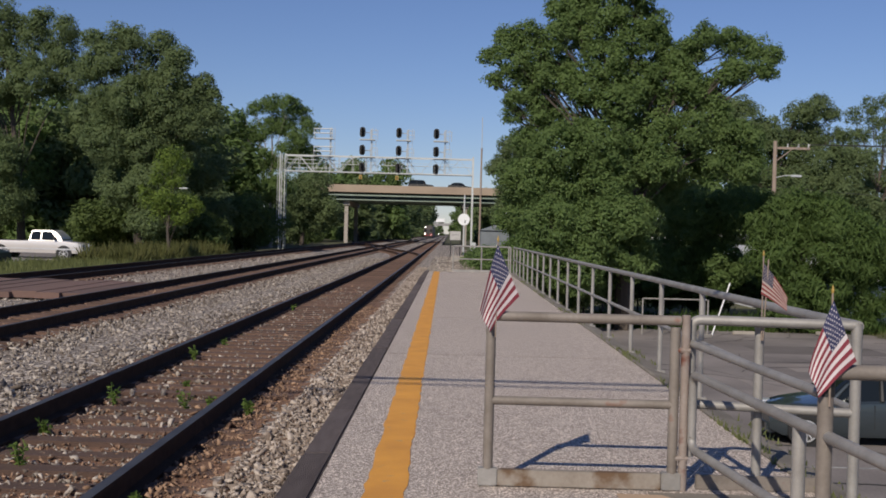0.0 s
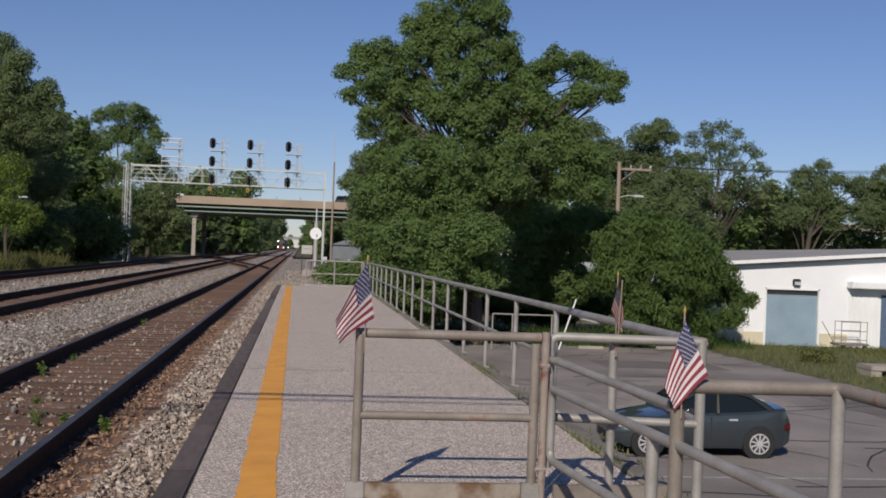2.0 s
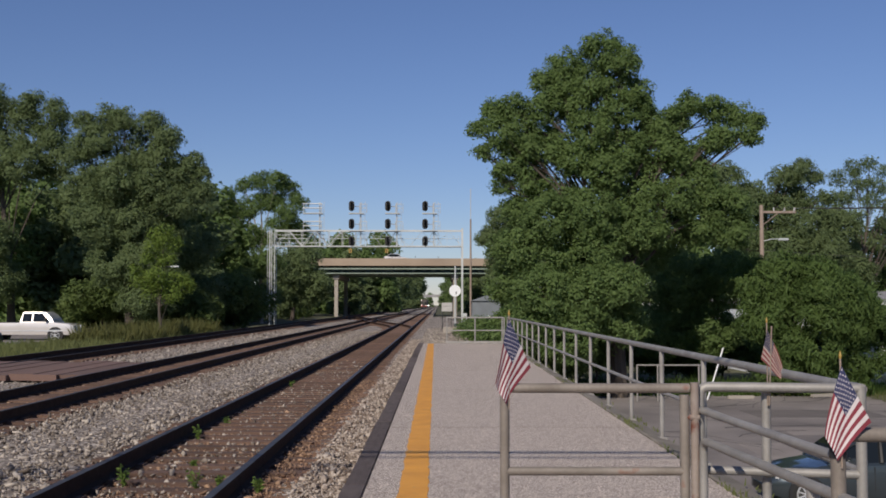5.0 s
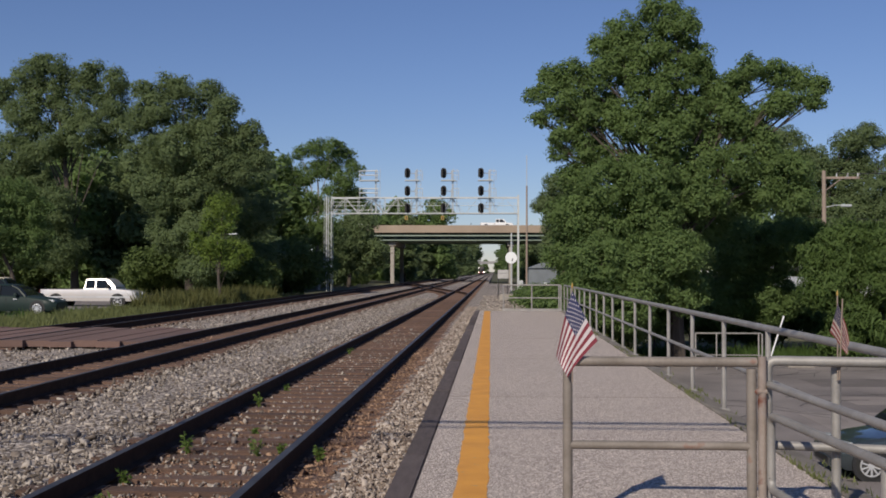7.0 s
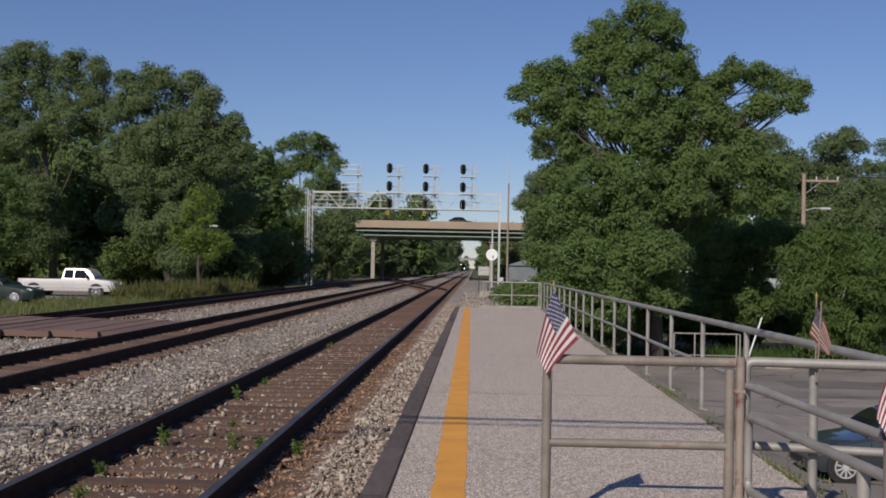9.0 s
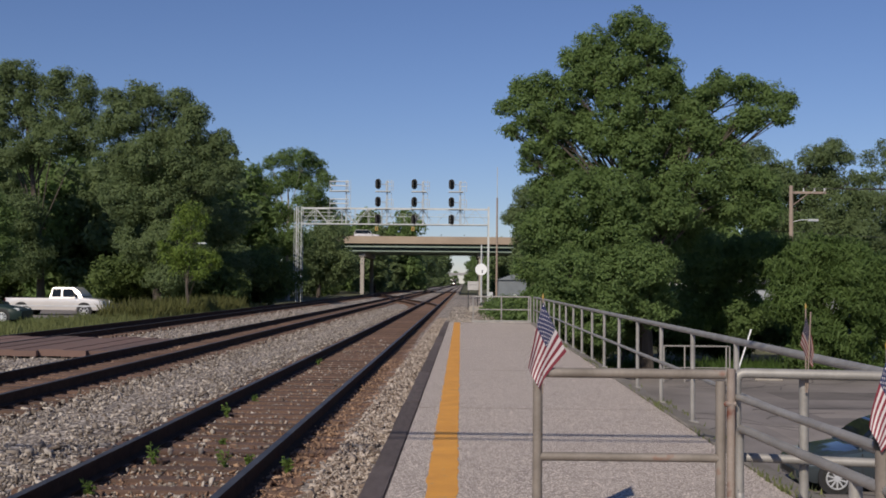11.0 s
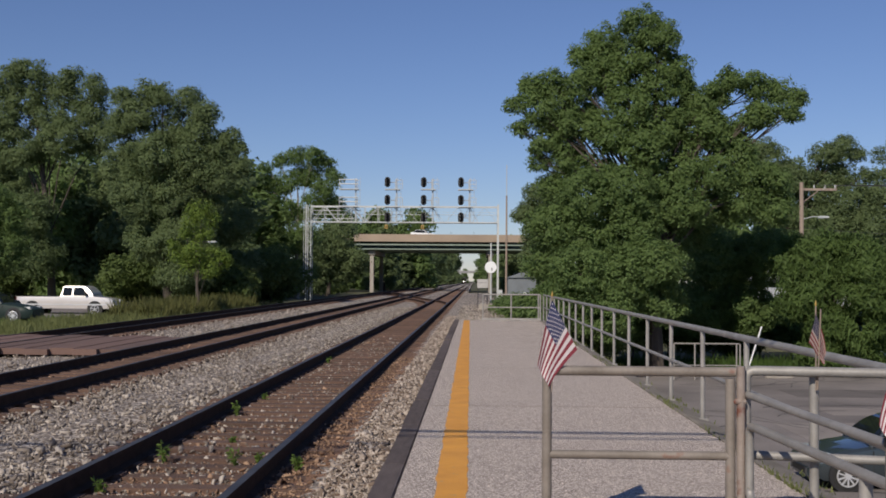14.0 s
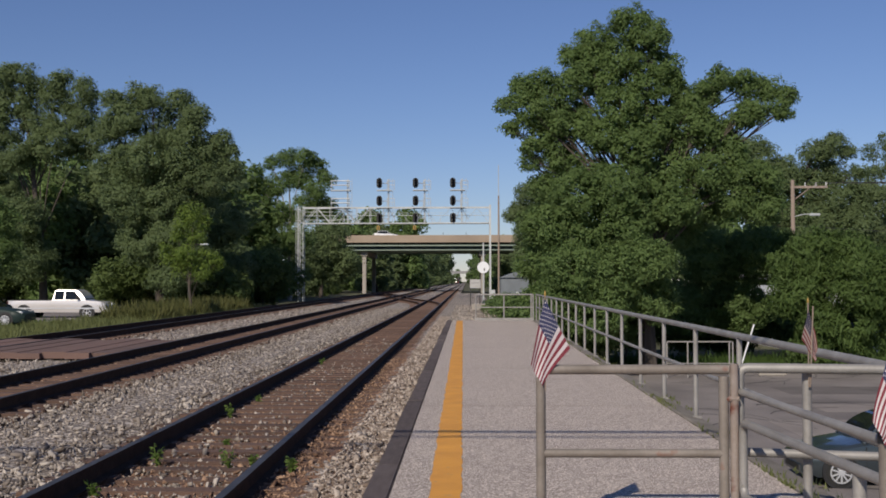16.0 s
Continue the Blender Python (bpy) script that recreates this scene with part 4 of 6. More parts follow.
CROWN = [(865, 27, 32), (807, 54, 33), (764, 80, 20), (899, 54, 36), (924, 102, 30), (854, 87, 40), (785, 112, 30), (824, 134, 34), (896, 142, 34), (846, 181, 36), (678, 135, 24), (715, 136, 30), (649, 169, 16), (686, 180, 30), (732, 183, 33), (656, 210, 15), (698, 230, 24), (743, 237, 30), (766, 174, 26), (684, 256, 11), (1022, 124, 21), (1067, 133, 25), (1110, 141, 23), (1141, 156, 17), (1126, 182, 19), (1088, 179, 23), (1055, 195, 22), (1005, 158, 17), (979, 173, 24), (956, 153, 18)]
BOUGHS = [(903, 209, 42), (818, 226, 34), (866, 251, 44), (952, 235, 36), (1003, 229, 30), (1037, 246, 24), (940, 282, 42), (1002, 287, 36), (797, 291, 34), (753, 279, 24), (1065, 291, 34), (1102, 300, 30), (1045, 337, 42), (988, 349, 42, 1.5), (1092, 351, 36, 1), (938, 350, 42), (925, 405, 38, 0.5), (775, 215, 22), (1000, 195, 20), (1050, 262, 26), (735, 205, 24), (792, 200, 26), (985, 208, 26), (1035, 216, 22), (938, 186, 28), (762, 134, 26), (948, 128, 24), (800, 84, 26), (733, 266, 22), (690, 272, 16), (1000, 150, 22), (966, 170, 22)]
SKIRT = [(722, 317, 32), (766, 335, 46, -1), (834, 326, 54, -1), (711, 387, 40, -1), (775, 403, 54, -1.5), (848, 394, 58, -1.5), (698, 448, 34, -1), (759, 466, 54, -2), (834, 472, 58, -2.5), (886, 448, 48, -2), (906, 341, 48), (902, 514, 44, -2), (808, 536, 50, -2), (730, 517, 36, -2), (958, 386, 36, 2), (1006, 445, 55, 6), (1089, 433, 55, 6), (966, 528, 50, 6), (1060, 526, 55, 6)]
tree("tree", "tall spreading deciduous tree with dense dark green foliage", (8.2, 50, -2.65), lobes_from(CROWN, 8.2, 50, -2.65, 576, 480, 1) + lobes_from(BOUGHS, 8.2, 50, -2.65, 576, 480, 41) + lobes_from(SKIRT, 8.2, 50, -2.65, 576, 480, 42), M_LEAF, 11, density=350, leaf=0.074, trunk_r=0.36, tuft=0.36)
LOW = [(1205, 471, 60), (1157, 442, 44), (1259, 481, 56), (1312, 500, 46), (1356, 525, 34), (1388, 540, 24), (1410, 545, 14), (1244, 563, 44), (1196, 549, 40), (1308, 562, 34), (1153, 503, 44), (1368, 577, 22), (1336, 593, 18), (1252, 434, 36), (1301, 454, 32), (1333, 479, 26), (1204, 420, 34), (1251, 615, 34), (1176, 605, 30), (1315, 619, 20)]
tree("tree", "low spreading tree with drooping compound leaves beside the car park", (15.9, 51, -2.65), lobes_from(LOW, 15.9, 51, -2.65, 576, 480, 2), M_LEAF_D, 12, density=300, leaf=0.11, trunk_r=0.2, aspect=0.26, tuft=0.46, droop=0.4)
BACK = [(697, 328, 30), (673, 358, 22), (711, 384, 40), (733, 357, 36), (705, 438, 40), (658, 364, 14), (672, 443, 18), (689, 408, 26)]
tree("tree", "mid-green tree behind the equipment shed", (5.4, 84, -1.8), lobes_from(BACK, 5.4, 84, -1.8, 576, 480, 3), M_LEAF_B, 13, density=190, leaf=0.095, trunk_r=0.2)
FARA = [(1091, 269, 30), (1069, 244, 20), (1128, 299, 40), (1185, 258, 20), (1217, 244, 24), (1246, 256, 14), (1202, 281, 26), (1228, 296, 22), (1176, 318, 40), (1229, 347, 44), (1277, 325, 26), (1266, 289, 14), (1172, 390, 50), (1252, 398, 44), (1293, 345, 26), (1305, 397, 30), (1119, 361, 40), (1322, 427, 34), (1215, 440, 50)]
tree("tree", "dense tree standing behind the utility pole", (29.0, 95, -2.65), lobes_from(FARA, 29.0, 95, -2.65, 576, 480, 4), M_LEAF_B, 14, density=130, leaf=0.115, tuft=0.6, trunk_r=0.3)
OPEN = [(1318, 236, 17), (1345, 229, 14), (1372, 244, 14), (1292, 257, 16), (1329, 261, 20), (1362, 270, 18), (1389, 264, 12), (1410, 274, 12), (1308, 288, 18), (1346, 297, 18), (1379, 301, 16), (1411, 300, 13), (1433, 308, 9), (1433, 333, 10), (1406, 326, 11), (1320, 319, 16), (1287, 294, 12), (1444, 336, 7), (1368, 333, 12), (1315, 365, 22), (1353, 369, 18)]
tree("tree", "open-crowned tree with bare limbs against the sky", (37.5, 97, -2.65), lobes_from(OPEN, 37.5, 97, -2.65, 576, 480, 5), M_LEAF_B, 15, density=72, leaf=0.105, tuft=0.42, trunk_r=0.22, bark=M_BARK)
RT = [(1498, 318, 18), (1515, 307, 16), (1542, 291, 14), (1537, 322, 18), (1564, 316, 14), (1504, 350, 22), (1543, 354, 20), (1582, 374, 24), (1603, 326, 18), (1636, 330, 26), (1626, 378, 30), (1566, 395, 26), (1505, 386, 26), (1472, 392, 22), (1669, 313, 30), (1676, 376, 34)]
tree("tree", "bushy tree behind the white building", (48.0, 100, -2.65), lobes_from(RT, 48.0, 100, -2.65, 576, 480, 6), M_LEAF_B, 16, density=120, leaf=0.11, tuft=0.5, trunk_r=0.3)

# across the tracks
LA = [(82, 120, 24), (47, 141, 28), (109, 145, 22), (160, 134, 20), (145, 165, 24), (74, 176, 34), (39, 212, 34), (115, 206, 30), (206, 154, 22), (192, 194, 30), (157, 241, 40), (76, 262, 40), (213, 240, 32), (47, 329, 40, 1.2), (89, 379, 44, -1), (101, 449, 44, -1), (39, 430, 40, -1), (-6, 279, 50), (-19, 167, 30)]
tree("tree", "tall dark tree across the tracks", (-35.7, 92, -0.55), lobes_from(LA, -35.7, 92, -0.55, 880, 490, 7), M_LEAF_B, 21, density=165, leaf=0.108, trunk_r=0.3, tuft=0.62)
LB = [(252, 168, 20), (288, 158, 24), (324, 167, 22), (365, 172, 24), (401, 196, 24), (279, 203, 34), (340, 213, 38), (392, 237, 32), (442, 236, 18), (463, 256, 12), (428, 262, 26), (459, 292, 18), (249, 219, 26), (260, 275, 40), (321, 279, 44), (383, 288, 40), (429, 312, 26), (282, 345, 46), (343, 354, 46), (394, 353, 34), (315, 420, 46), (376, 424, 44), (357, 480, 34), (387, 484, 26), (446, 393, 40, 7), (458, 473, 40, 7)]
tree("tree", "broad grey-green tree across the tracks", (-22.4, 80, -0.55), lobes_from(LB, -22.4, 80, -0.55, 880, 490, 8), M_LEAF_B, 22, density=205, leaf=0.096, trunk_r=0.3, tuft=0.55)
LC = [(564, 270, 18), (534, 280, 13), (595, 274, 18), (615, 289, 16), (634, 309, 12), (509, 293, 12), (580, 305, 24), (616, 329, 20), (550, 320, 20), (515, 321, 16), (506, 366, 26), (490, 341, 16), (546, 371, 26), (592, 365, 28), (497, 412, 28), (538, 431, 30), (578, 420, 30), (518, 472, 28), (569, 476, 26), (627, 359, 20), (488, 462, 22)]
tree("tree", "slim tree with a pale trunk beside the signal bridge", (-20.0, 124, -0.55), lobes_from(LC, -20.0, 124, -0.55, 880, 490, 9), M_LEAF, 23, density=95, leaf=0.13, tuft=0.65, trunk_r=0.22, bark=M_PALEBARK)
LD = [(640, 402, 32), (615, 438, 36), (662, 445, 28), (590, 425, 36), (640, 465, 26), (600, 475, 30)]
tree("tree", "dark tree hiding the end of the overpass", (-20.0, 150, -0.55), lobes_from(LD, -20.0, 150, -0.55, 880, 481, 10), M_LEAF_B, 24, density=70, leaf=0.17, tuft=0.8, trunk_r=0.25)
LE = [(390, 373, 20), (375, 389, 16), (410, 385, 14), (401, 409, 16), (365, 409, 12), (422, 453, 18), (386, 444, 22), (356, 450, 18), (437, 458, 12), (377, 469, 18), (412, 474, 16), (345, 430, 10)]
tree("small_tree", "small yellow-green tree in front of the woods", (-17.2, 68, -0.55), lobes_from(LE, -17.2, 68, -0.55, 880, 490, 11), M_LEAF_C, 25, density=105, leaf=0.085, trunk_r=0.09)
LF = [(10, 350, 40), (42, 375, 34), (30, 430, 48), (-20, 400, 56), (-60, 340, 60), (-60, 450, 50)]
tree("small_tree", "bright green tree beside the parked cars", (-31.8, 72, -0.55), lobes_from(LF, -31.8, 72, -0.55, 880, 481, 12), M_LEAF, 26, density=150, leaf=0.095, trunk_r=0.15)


def wood_tree(seed, material, density=17, leaf=0.26):
    rng = random.Random(seed)
    lb = [(rng.uniform(-1, 1) * 1.0, rng.uniform(-1, 1), 11.5, 1.6)]
    for k in range(9):
        z = 1.2 + k * 1.15
        a = k * 2.4 + rng.random()
        d = rng.uniform(1.2, 2.6)
        lb.append((math.cos(a) * d, math.sin(a) * d, z, rng.uniform(1.5, 2.3)))
    return tree("woodland_tree", "dense woodland tree beside the railway", (0, 0, 0), lb, material, seed, density=density, leaf=leaf, trunk_r=0.22, tuft=0.7, group="woodland trees")


protos = [wood_tree(31, M_LEAF_B), wood_tree(32, M_LEAF), wood_tree(33, M_LEAF_B), wood_tree(34, M_LEAF_B, 12, 0.35), wood_tree(35, M_LEAF, 12, 0.35)]
used = set()
rr = random.Random(9)
spots = []
for k in range(9):                                   # behind the yard, across the tracks
    spots.append((-62 + k * 4.6 + rr.uniform(-1, 1), 107 + rr.uniform(-3, 9), rr.uniform(0.95, 1.2)))
for k in range(4):
    spots.append((-46 + k * 5.5, 108 + rr.uniform(-3, 3), rr.uniform(0.95, 1.15)))
for k in range(4):
    spots.append((-26 - k * 4.5 + rr.uniform(-1, 1), 128 + k * 9, rr.uniform(0.8, 1.05)))
for k in range(6):                                   # tall trees closing the view through the woods
    spots.append((-52 + k * 4.8 + rr.uniform(-1, 1), 126 + rr.uniform(-3, 3), rr.uniform(1.15, 1.3)))
for k in range(5):                                   # right before the overpass
    spots.append((9 + k * 5 + rr.uniform(-1, 1), 105 + k * 6, rr.uniform(0.75, 0.95)))
for k in range(8):                                   # behind the white building
    spots.append((27 + k * 4.6 + rr.uniform(-1, 1), 104 + rr.uniform(-3, 5), rr.uniform(0.85, 1.0)))
for k in range(13):                                  # past the overpass, left and right
    y = 226 + 9 * k + 3.4 * k * k
    spots.append((-18.0 + rr.uniform(-1.0, 0.6), y, max(0.9, y / 300)))
    spots.append((-25 + rr.uniform(-2, 2), y + 6, rr.uniform(1.0, 1.15)))
for k in range(11):
    y = 224 + 14 * k + 4.2 * k * k
    spots.append((8.4 + y * 0.002 + rr.uniform(-0.6, 0.6), y, max(0.85, y / 400)))
for k in range(5):
    spots.append((-33 + 4.6 * k, 266 + rr.uniform(-4, 4), 1.38))
for k in range(11):                                  # low growth behind the roof
    spots.append((30 + k * 3.6 + rr.uniform(-1, 1), 112 + rr.uniform(-2, 2), rr.uniform(0.55, 0.72)))
for k in range(6):
    spots.append((-30 + 11 * k, 960 + rr.uniform(-20, 20), 0.9))
for i, (x, y, s) in enumerate(spots):
    m = pose(x, y, ground_z(x, y), 0, 0, rr.uniform(0, 360)) @ Matrix.Diagonal((s * rr.uniform(0.95, 1.25), s * rr.uniform(0.95, 1.25), s, 1))
    k = i % 3 if y < 220 else 3 + i % 2
    p = protos[k]
    if k not in used:
        used.add(k)
        p.matrix_basis = m
    else:
        copy_thing(p, m)


def shrub(at, r, h, seed, material, label, leaf=0.1, density=120):
    rng = random.Random(seed)
    lb = [(0, 0, h - r * 0.8, r * 0.8)]
    for k in range(5):
        a = k * 1.3 + rng.random()
        lb.append((math.cos(a) * r * 0.7, math.sin(a) * r * 0.7, rng.uniform(0.3, 0.7) * h, r * rng.uniform(0.5, 0.75)))
    return tree("shrub", label, at, lb, material, seed, density=density, leaf=leaf, trunk_r=0.05, tuft=0.32, group="shrubs along the railing")


for k, (x, y, r, h) in enumerate(((3.7, 47.5, 0.9, 2.6), (4.5, 49, 1.2, 4.2), (5.4, 50.5, 1.4, 5.0), (6.5, 51, 1.4, 5.0), (7.6, 53, 1.4, 4.0), (4.3, 55, 1.4, 4.0), (4.4, 60, 1.5, 3.6), (10.6, 60, 1.9, 3.6), (13.2, 61, 1.9, 3.4), (16, 62, 2.0, 3.4), (18.6, 60, 1.8, 2.6), (5.2, 66, 1.7, 4.0), (18.6, 54.5, 1.2, 1.8))):
    shrub((x, y, ground_z(x, y)), r, h, 50 + k, M_LEAF_D if k % 2 else M_LEAF, "dense green shrub growing behind the platform railing", leaf=0.08, density=170)
for k, (x, y, r, h) in enumerate(((1.9, 52, 0.6, 1.0), (2.4, 56, 0.8, 1.3), (1.7, 60, 0.6, 0.9), (2.4, 66, 0.8, 1.3), (1.9, 70, 0.6, 1.1), (2.6, 49, 0.6, 1.0))):
    shrub((x, y, -0.4), r, h, 70 + k, M_LEAF, "low weedy bush past the platform end", leaf=0.09)


# undergrowth at the woods' foot, its shade painted in by the darker leaf colour
under = shrub((-20, 84, -0.55), 2.6, 4.6, 90, M_UNDER_SHADE, "dense undergrowth at the foot of the woods, shade put into its leaf colour", leaf=0.17, density=30)
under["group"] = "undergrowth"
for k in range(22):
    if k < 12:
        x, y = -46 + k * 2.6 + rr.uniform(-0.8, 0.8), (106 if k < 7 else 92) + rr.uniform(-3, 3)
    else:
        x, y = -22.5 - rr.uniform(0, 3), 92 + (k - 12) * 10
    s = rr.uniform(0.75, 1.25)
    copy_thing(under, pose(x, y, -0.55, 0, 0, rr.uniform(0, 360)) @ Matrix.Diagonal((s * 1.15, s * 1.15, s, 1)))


def grass(name, label, n, x0, x1, y0, y1, h, material, seed, power=1.0, lean=0.35):
    rng = np.random.default_rng(seed)
    x = rng.uniform(x0, x1, n)
    y = y0 + (y1 - y0) * rng.uniform(0, 1, n) ** power
    z = np.array([ground_z(a, b) for a, b in zip(x, y)]) - 0.03
    p = np.stack([x, y, z], 1)
    hh = h * rng.uniform(0.4, 1.2, (n, 1)) * (0.6 + 0.4 * np.sin(x * 1.7 + y * 0.9)[:, None] ** 2)
    up = unit(np.concatenate([rng.normal(size=(n, 2)) * lean, np.ones((n, 1))], 1))
    side = unit(np.cross(up, rng.normal(size=(n, 3)))) * (0.012 + 0.03 * h) * rng.uniform(0.6, 1.4, (n, 1))
    v = np.stack([p - side, p + side, p + up * hh + side * 0.15, p + up * hh - side * 0.15], 1)
    return tagged(quads_object(name, v, material), label, "grass", kind="stuff")


grass("grass", "tall dry grass and weeds beyond the far track", 16000, -20.5, -16.2, 34, 90, 0.5, M_FIELD, 1)
grass("grass", "tall seeding weeds beside the far track", 9000, -19.5, -16.6, 58, 84, 1.15, M_GRASS, 11)
grass("grass", "tall dry grass and weeds beyond the far track", 7000, -40, -20, 40, 58, 0.45, M_WEED, 2)
grass("grass", "thick grass below the platform railing", 7000, 2.85, 5.3, 9, 46, 0.30, M_GRASS, 3, 1.4)
grass("grass", "rough grass strip before the white building", 9000, 14, 45, 50.5, 54.0, 0.32, M_GRASS, 4)
grass("grass", "weeds under the trees", 9000, 5.5, 22, 50.5, 57, 0.7, M_WEED, 5)
grass("grass", "rough dry grass at the side of the car park", 8000, 27, 44, 43, 52, 0.4, M_GRASS, 12)
grass("grass", "green weeds on the verge of the car park", 15000, 19.7, 34, 27, 52.5, 0.42, M_FIELD, 14)
grass("grass", "weeds past the platform end", 6000, 0.9, 3.0, 46, 80, 0.5, M_WEED, 6)


def kerb_weeds():
    rng = np.random.default_rng(77)
    n = 3800
    y = 5.2 + 32 * rng.uniform(0, 1, n) ** 1.6
    keep = np.sin(y * 2.3) + np.sin(y * 0.9 + 1) + rng.normal(size=n) * 0.6 > 0.3
    y = y[keep]
    n = len(y)
    dx = np.where(rng.uniform(0, 1, n) < 0.45, rng.uniform(-0.02, 0.08, n), rng.uniform(0.2, 0.5, n))
    x = right_edge(y) + dx
    p = np.stack([x, y, np.where(dx < 0.26, 0.0, -0.12 - 0.8 * np.maximum(0, dx - 0.3))], 1)
    up = unit(np.concatenate([rng.normal(size=(n, 2)) * 0.45, np.ones((n, 1))], 1))
    side = unit(np.cross(up, rng.normal(size=(n, 3)))) * 0.011
    h = rng.uniform(0.015, 0.075, (n, 1))
    v = np.stack([p - side, p + side, p + up * h + side * 0.2, p + up * h - side * 0.2], 1)
    tagged(quads_object("kerb_weeds", v, M_FIELD), "thin weeds growing out of the kerb", "grass", kind="stuff")


kerb_weeds()


def weed(x, y, h, seed):
    rng = np.random.default_rng(seed)
    t = thing("weed", "green weed growing between the ties", "weed", (x, y, -0.26), group="weeds in the track")
    bm = bmesh.new()
    lv = []
    for k in range(4):
        a = rng.uniform(0, 6.28)
        tip = Vector((math.cos(a) * h * 0.3, math.sin(a) * h * 0.3, h * rng.uniform(0.7, 1.1)))
        add_tube(bm, [(0, 0, 0), tip * 0.5 + Vector((0, 0, h * 0.08)), tip], [0.006, 0.005, 0.002], 5)
        for j in range(14):
            c = np.array(tip) * rng.uniform(0.25, 1.0)
            d = unit(rng.normal(size=3) * np.array((1, 1, 0.4)))
            s = np.cross(d, unit(rng.normal(size=3)))
            L, w = rng.uniform(0.035, 0.065), 0.015
            lv.append([c, c + d * L * 0.5 + s * w, c + d * L, c + d * L * 0.5 - s * w])
    part("stem", bm, M_TRACKWEED, t)
    quads_object("leaf", np.array(lv), M_TRACKWEED, t)


for k, (x, y, h) in enumerate(((-3.2, 14.7, 0.30), (-3.12, 10.9, 0.34), (-2.35, 10.7, 0.33), (-2.15, 10.9, 0.22), (-1.68, 10.4, 0.30), (-2.9, 8.0, 0.3), (-3.2, 9.3, 0.24), (-1.72, 6.9, 0.2), (-3.05, 7.0, 0.25), (-3.15, 16.5, 0.22), (-3.2, 24, 0.25), (-2.7, 12.2, 0.15))):
    weed(x, y, h * 0.62, 100 + k)
grass("grass", "sparse dry grass along the rail", 500, -3.35, -3.15, 8, 30, 0.28, M_GRASS, 7)

# ---- white building beyond the car park ----
def building():
    t = thing("warehouse", "low white-painted block warehouse with a pale blue shutter", "warehouse", (0, 0, 0))
    yb, x0, x1 = 55.0, 19.5, 46.0
    zb, zl, zr = -2.75, 1.22, 3.45
    d0, d1, dz = 24.5, 27.5, 0.30

    def top(x):
        return zl + (zr - zl) * (x - x0) / (x1 - x0)

    bm = bmesh.new()
    for xa, xb, za in ((x0, d0, None), (d1, x1, None), (d0, d1, dz)):
        lo = zb if za is None else za
        v = [bm.verts.new(c) for c in ((xa, yb, lo), (xb, yb, lo), (xb, yb, top(xb)), (xa, yb, top(xa)), (xa, yb + 0.3, lo), (xb, yb + 0.3, lo), (xb, yb + 0.3, top(xb)), (xa, yb + 0.3, top(xa)))]
        for q in ((0, 1, 2, 3), (5, 4, 7, 6), (0, 3, 7, 4), (1, 5, 6, 2), (3, 2, 6, 7), (0, 4, 5, 1)):
            bm.faces.new([v[i] for i in q])
    part("wall", bm, M_BLOCK, t)
    bm = bmesh.new()
    v = [bm.verts.new(c) for c in ((x0 - 0.2, yb - 0.25, top(x0) + 0.02), (x1, yb - 0.25, top(x1) + 0.02), (x1, 78, 3.06), (x0 - 0.2, 78, 1.8), (x0 - 0.2, yb - 0.25, top(x0) + 0.22), (x1, yb - 0.25, top(x1) + 0.22), (x1, 78, 3.24), (x0 - 0.2, 78, 1.98))]
    for q in ((3, 2, 1, 0), (4, 5, 6, 7), (0, 1, 5, 4), (0, 4, 7, 3), (1, 2, 6, 5), (2, 3, 7, 6)):
        bm.faces.new([v[i] for i in q])
    part("roof", bm, M_ROOF, t)
    bm = bmesh.new()
    add_box(bm, x0, yb - 0.32, top(x0) - 0.02, x0 + 0.01, yb - 0.26, top(x0) + 0.25)
    v = [bm.verts.new(c) for c in ((x0 - 0.2, yb - 0.30, top(x0) + 0.06), (x1, yb - 0.30, top(x1) + 0.06), (x1, yb - 0.30, top(x1) + 0.26), (x0 - 0.2, yb - 0.30, top(x0) + 0.24))]
    bm.faces.new(v)
    part("fascia", bm, M_WHITE, t)
    bm = bmesh.new()
    for dy in (-0.31, -0.24):
        v = [bm.verts.new(c) for c in ((x0 - 0.2, yb + dy, top(x0) - 0.04), (x1, yb + dy, top(x1) - 0.04), (x1, yb + dy, top(x1) + 0.055), (x0 - 0.2, yb + dy, top(x0) + 0.055))]
        bm.faces.new(v)
    part("drip_edge", bm, M_DARKSTEEL, t, "dark metal drip edge under the eaves")
    part("side_wall", box(x0, yb + 0.31, zb, x0 + 0.3, 77.8, 1.3), M_BLOCK, t)
    for a, b in ((x0, d0 - 0.07), (d1 + 0.07, 29.1)):
        part("plinth", box(a, yb - 0.05, zb, b, yb - 0.004, -1.95), M_CREAM, t, "cream painted base")
    door = part("shutter", box(d0, yb + 0.15, zb, d1, yb + 0.2, dz - 0.25), M_BLUEDOOR, t, "pale blue roller shutter")
    for k in range(16):
        z = zb + 0.1 + k * 0.175
        part("slat", box(d0, yb + 0.125, z, d1, yb + 0.149, z + 0.165), M_BLUEDOOR, door)
    part("shutter_box", box(d0, yb + 0.1, dz - 0.25, d1, yb + 0.2, dz), M_DARKSTEEL, t)
    for a, b in ((d0 - 0.06, d0 + 0.06), (d1 - 0.06, d1 + 0.06)):
        part("door_frame", box(a, yb - 0.03, zb, b, yb + 0.1, dz + 0.1), M_WHITE, t)
    part("door_frame", box(d0, yb - 0.03, dz, d1, yb + 0.1, dz + 0.1), M_WHITE, t)
    lamp = part("wall_lamp", box(25.95, yb - 0.25, 0.55, 26.35, yb - 0.004, 0.9, 0.05), M_DARKSTEEL, t, "dark wall lamp")
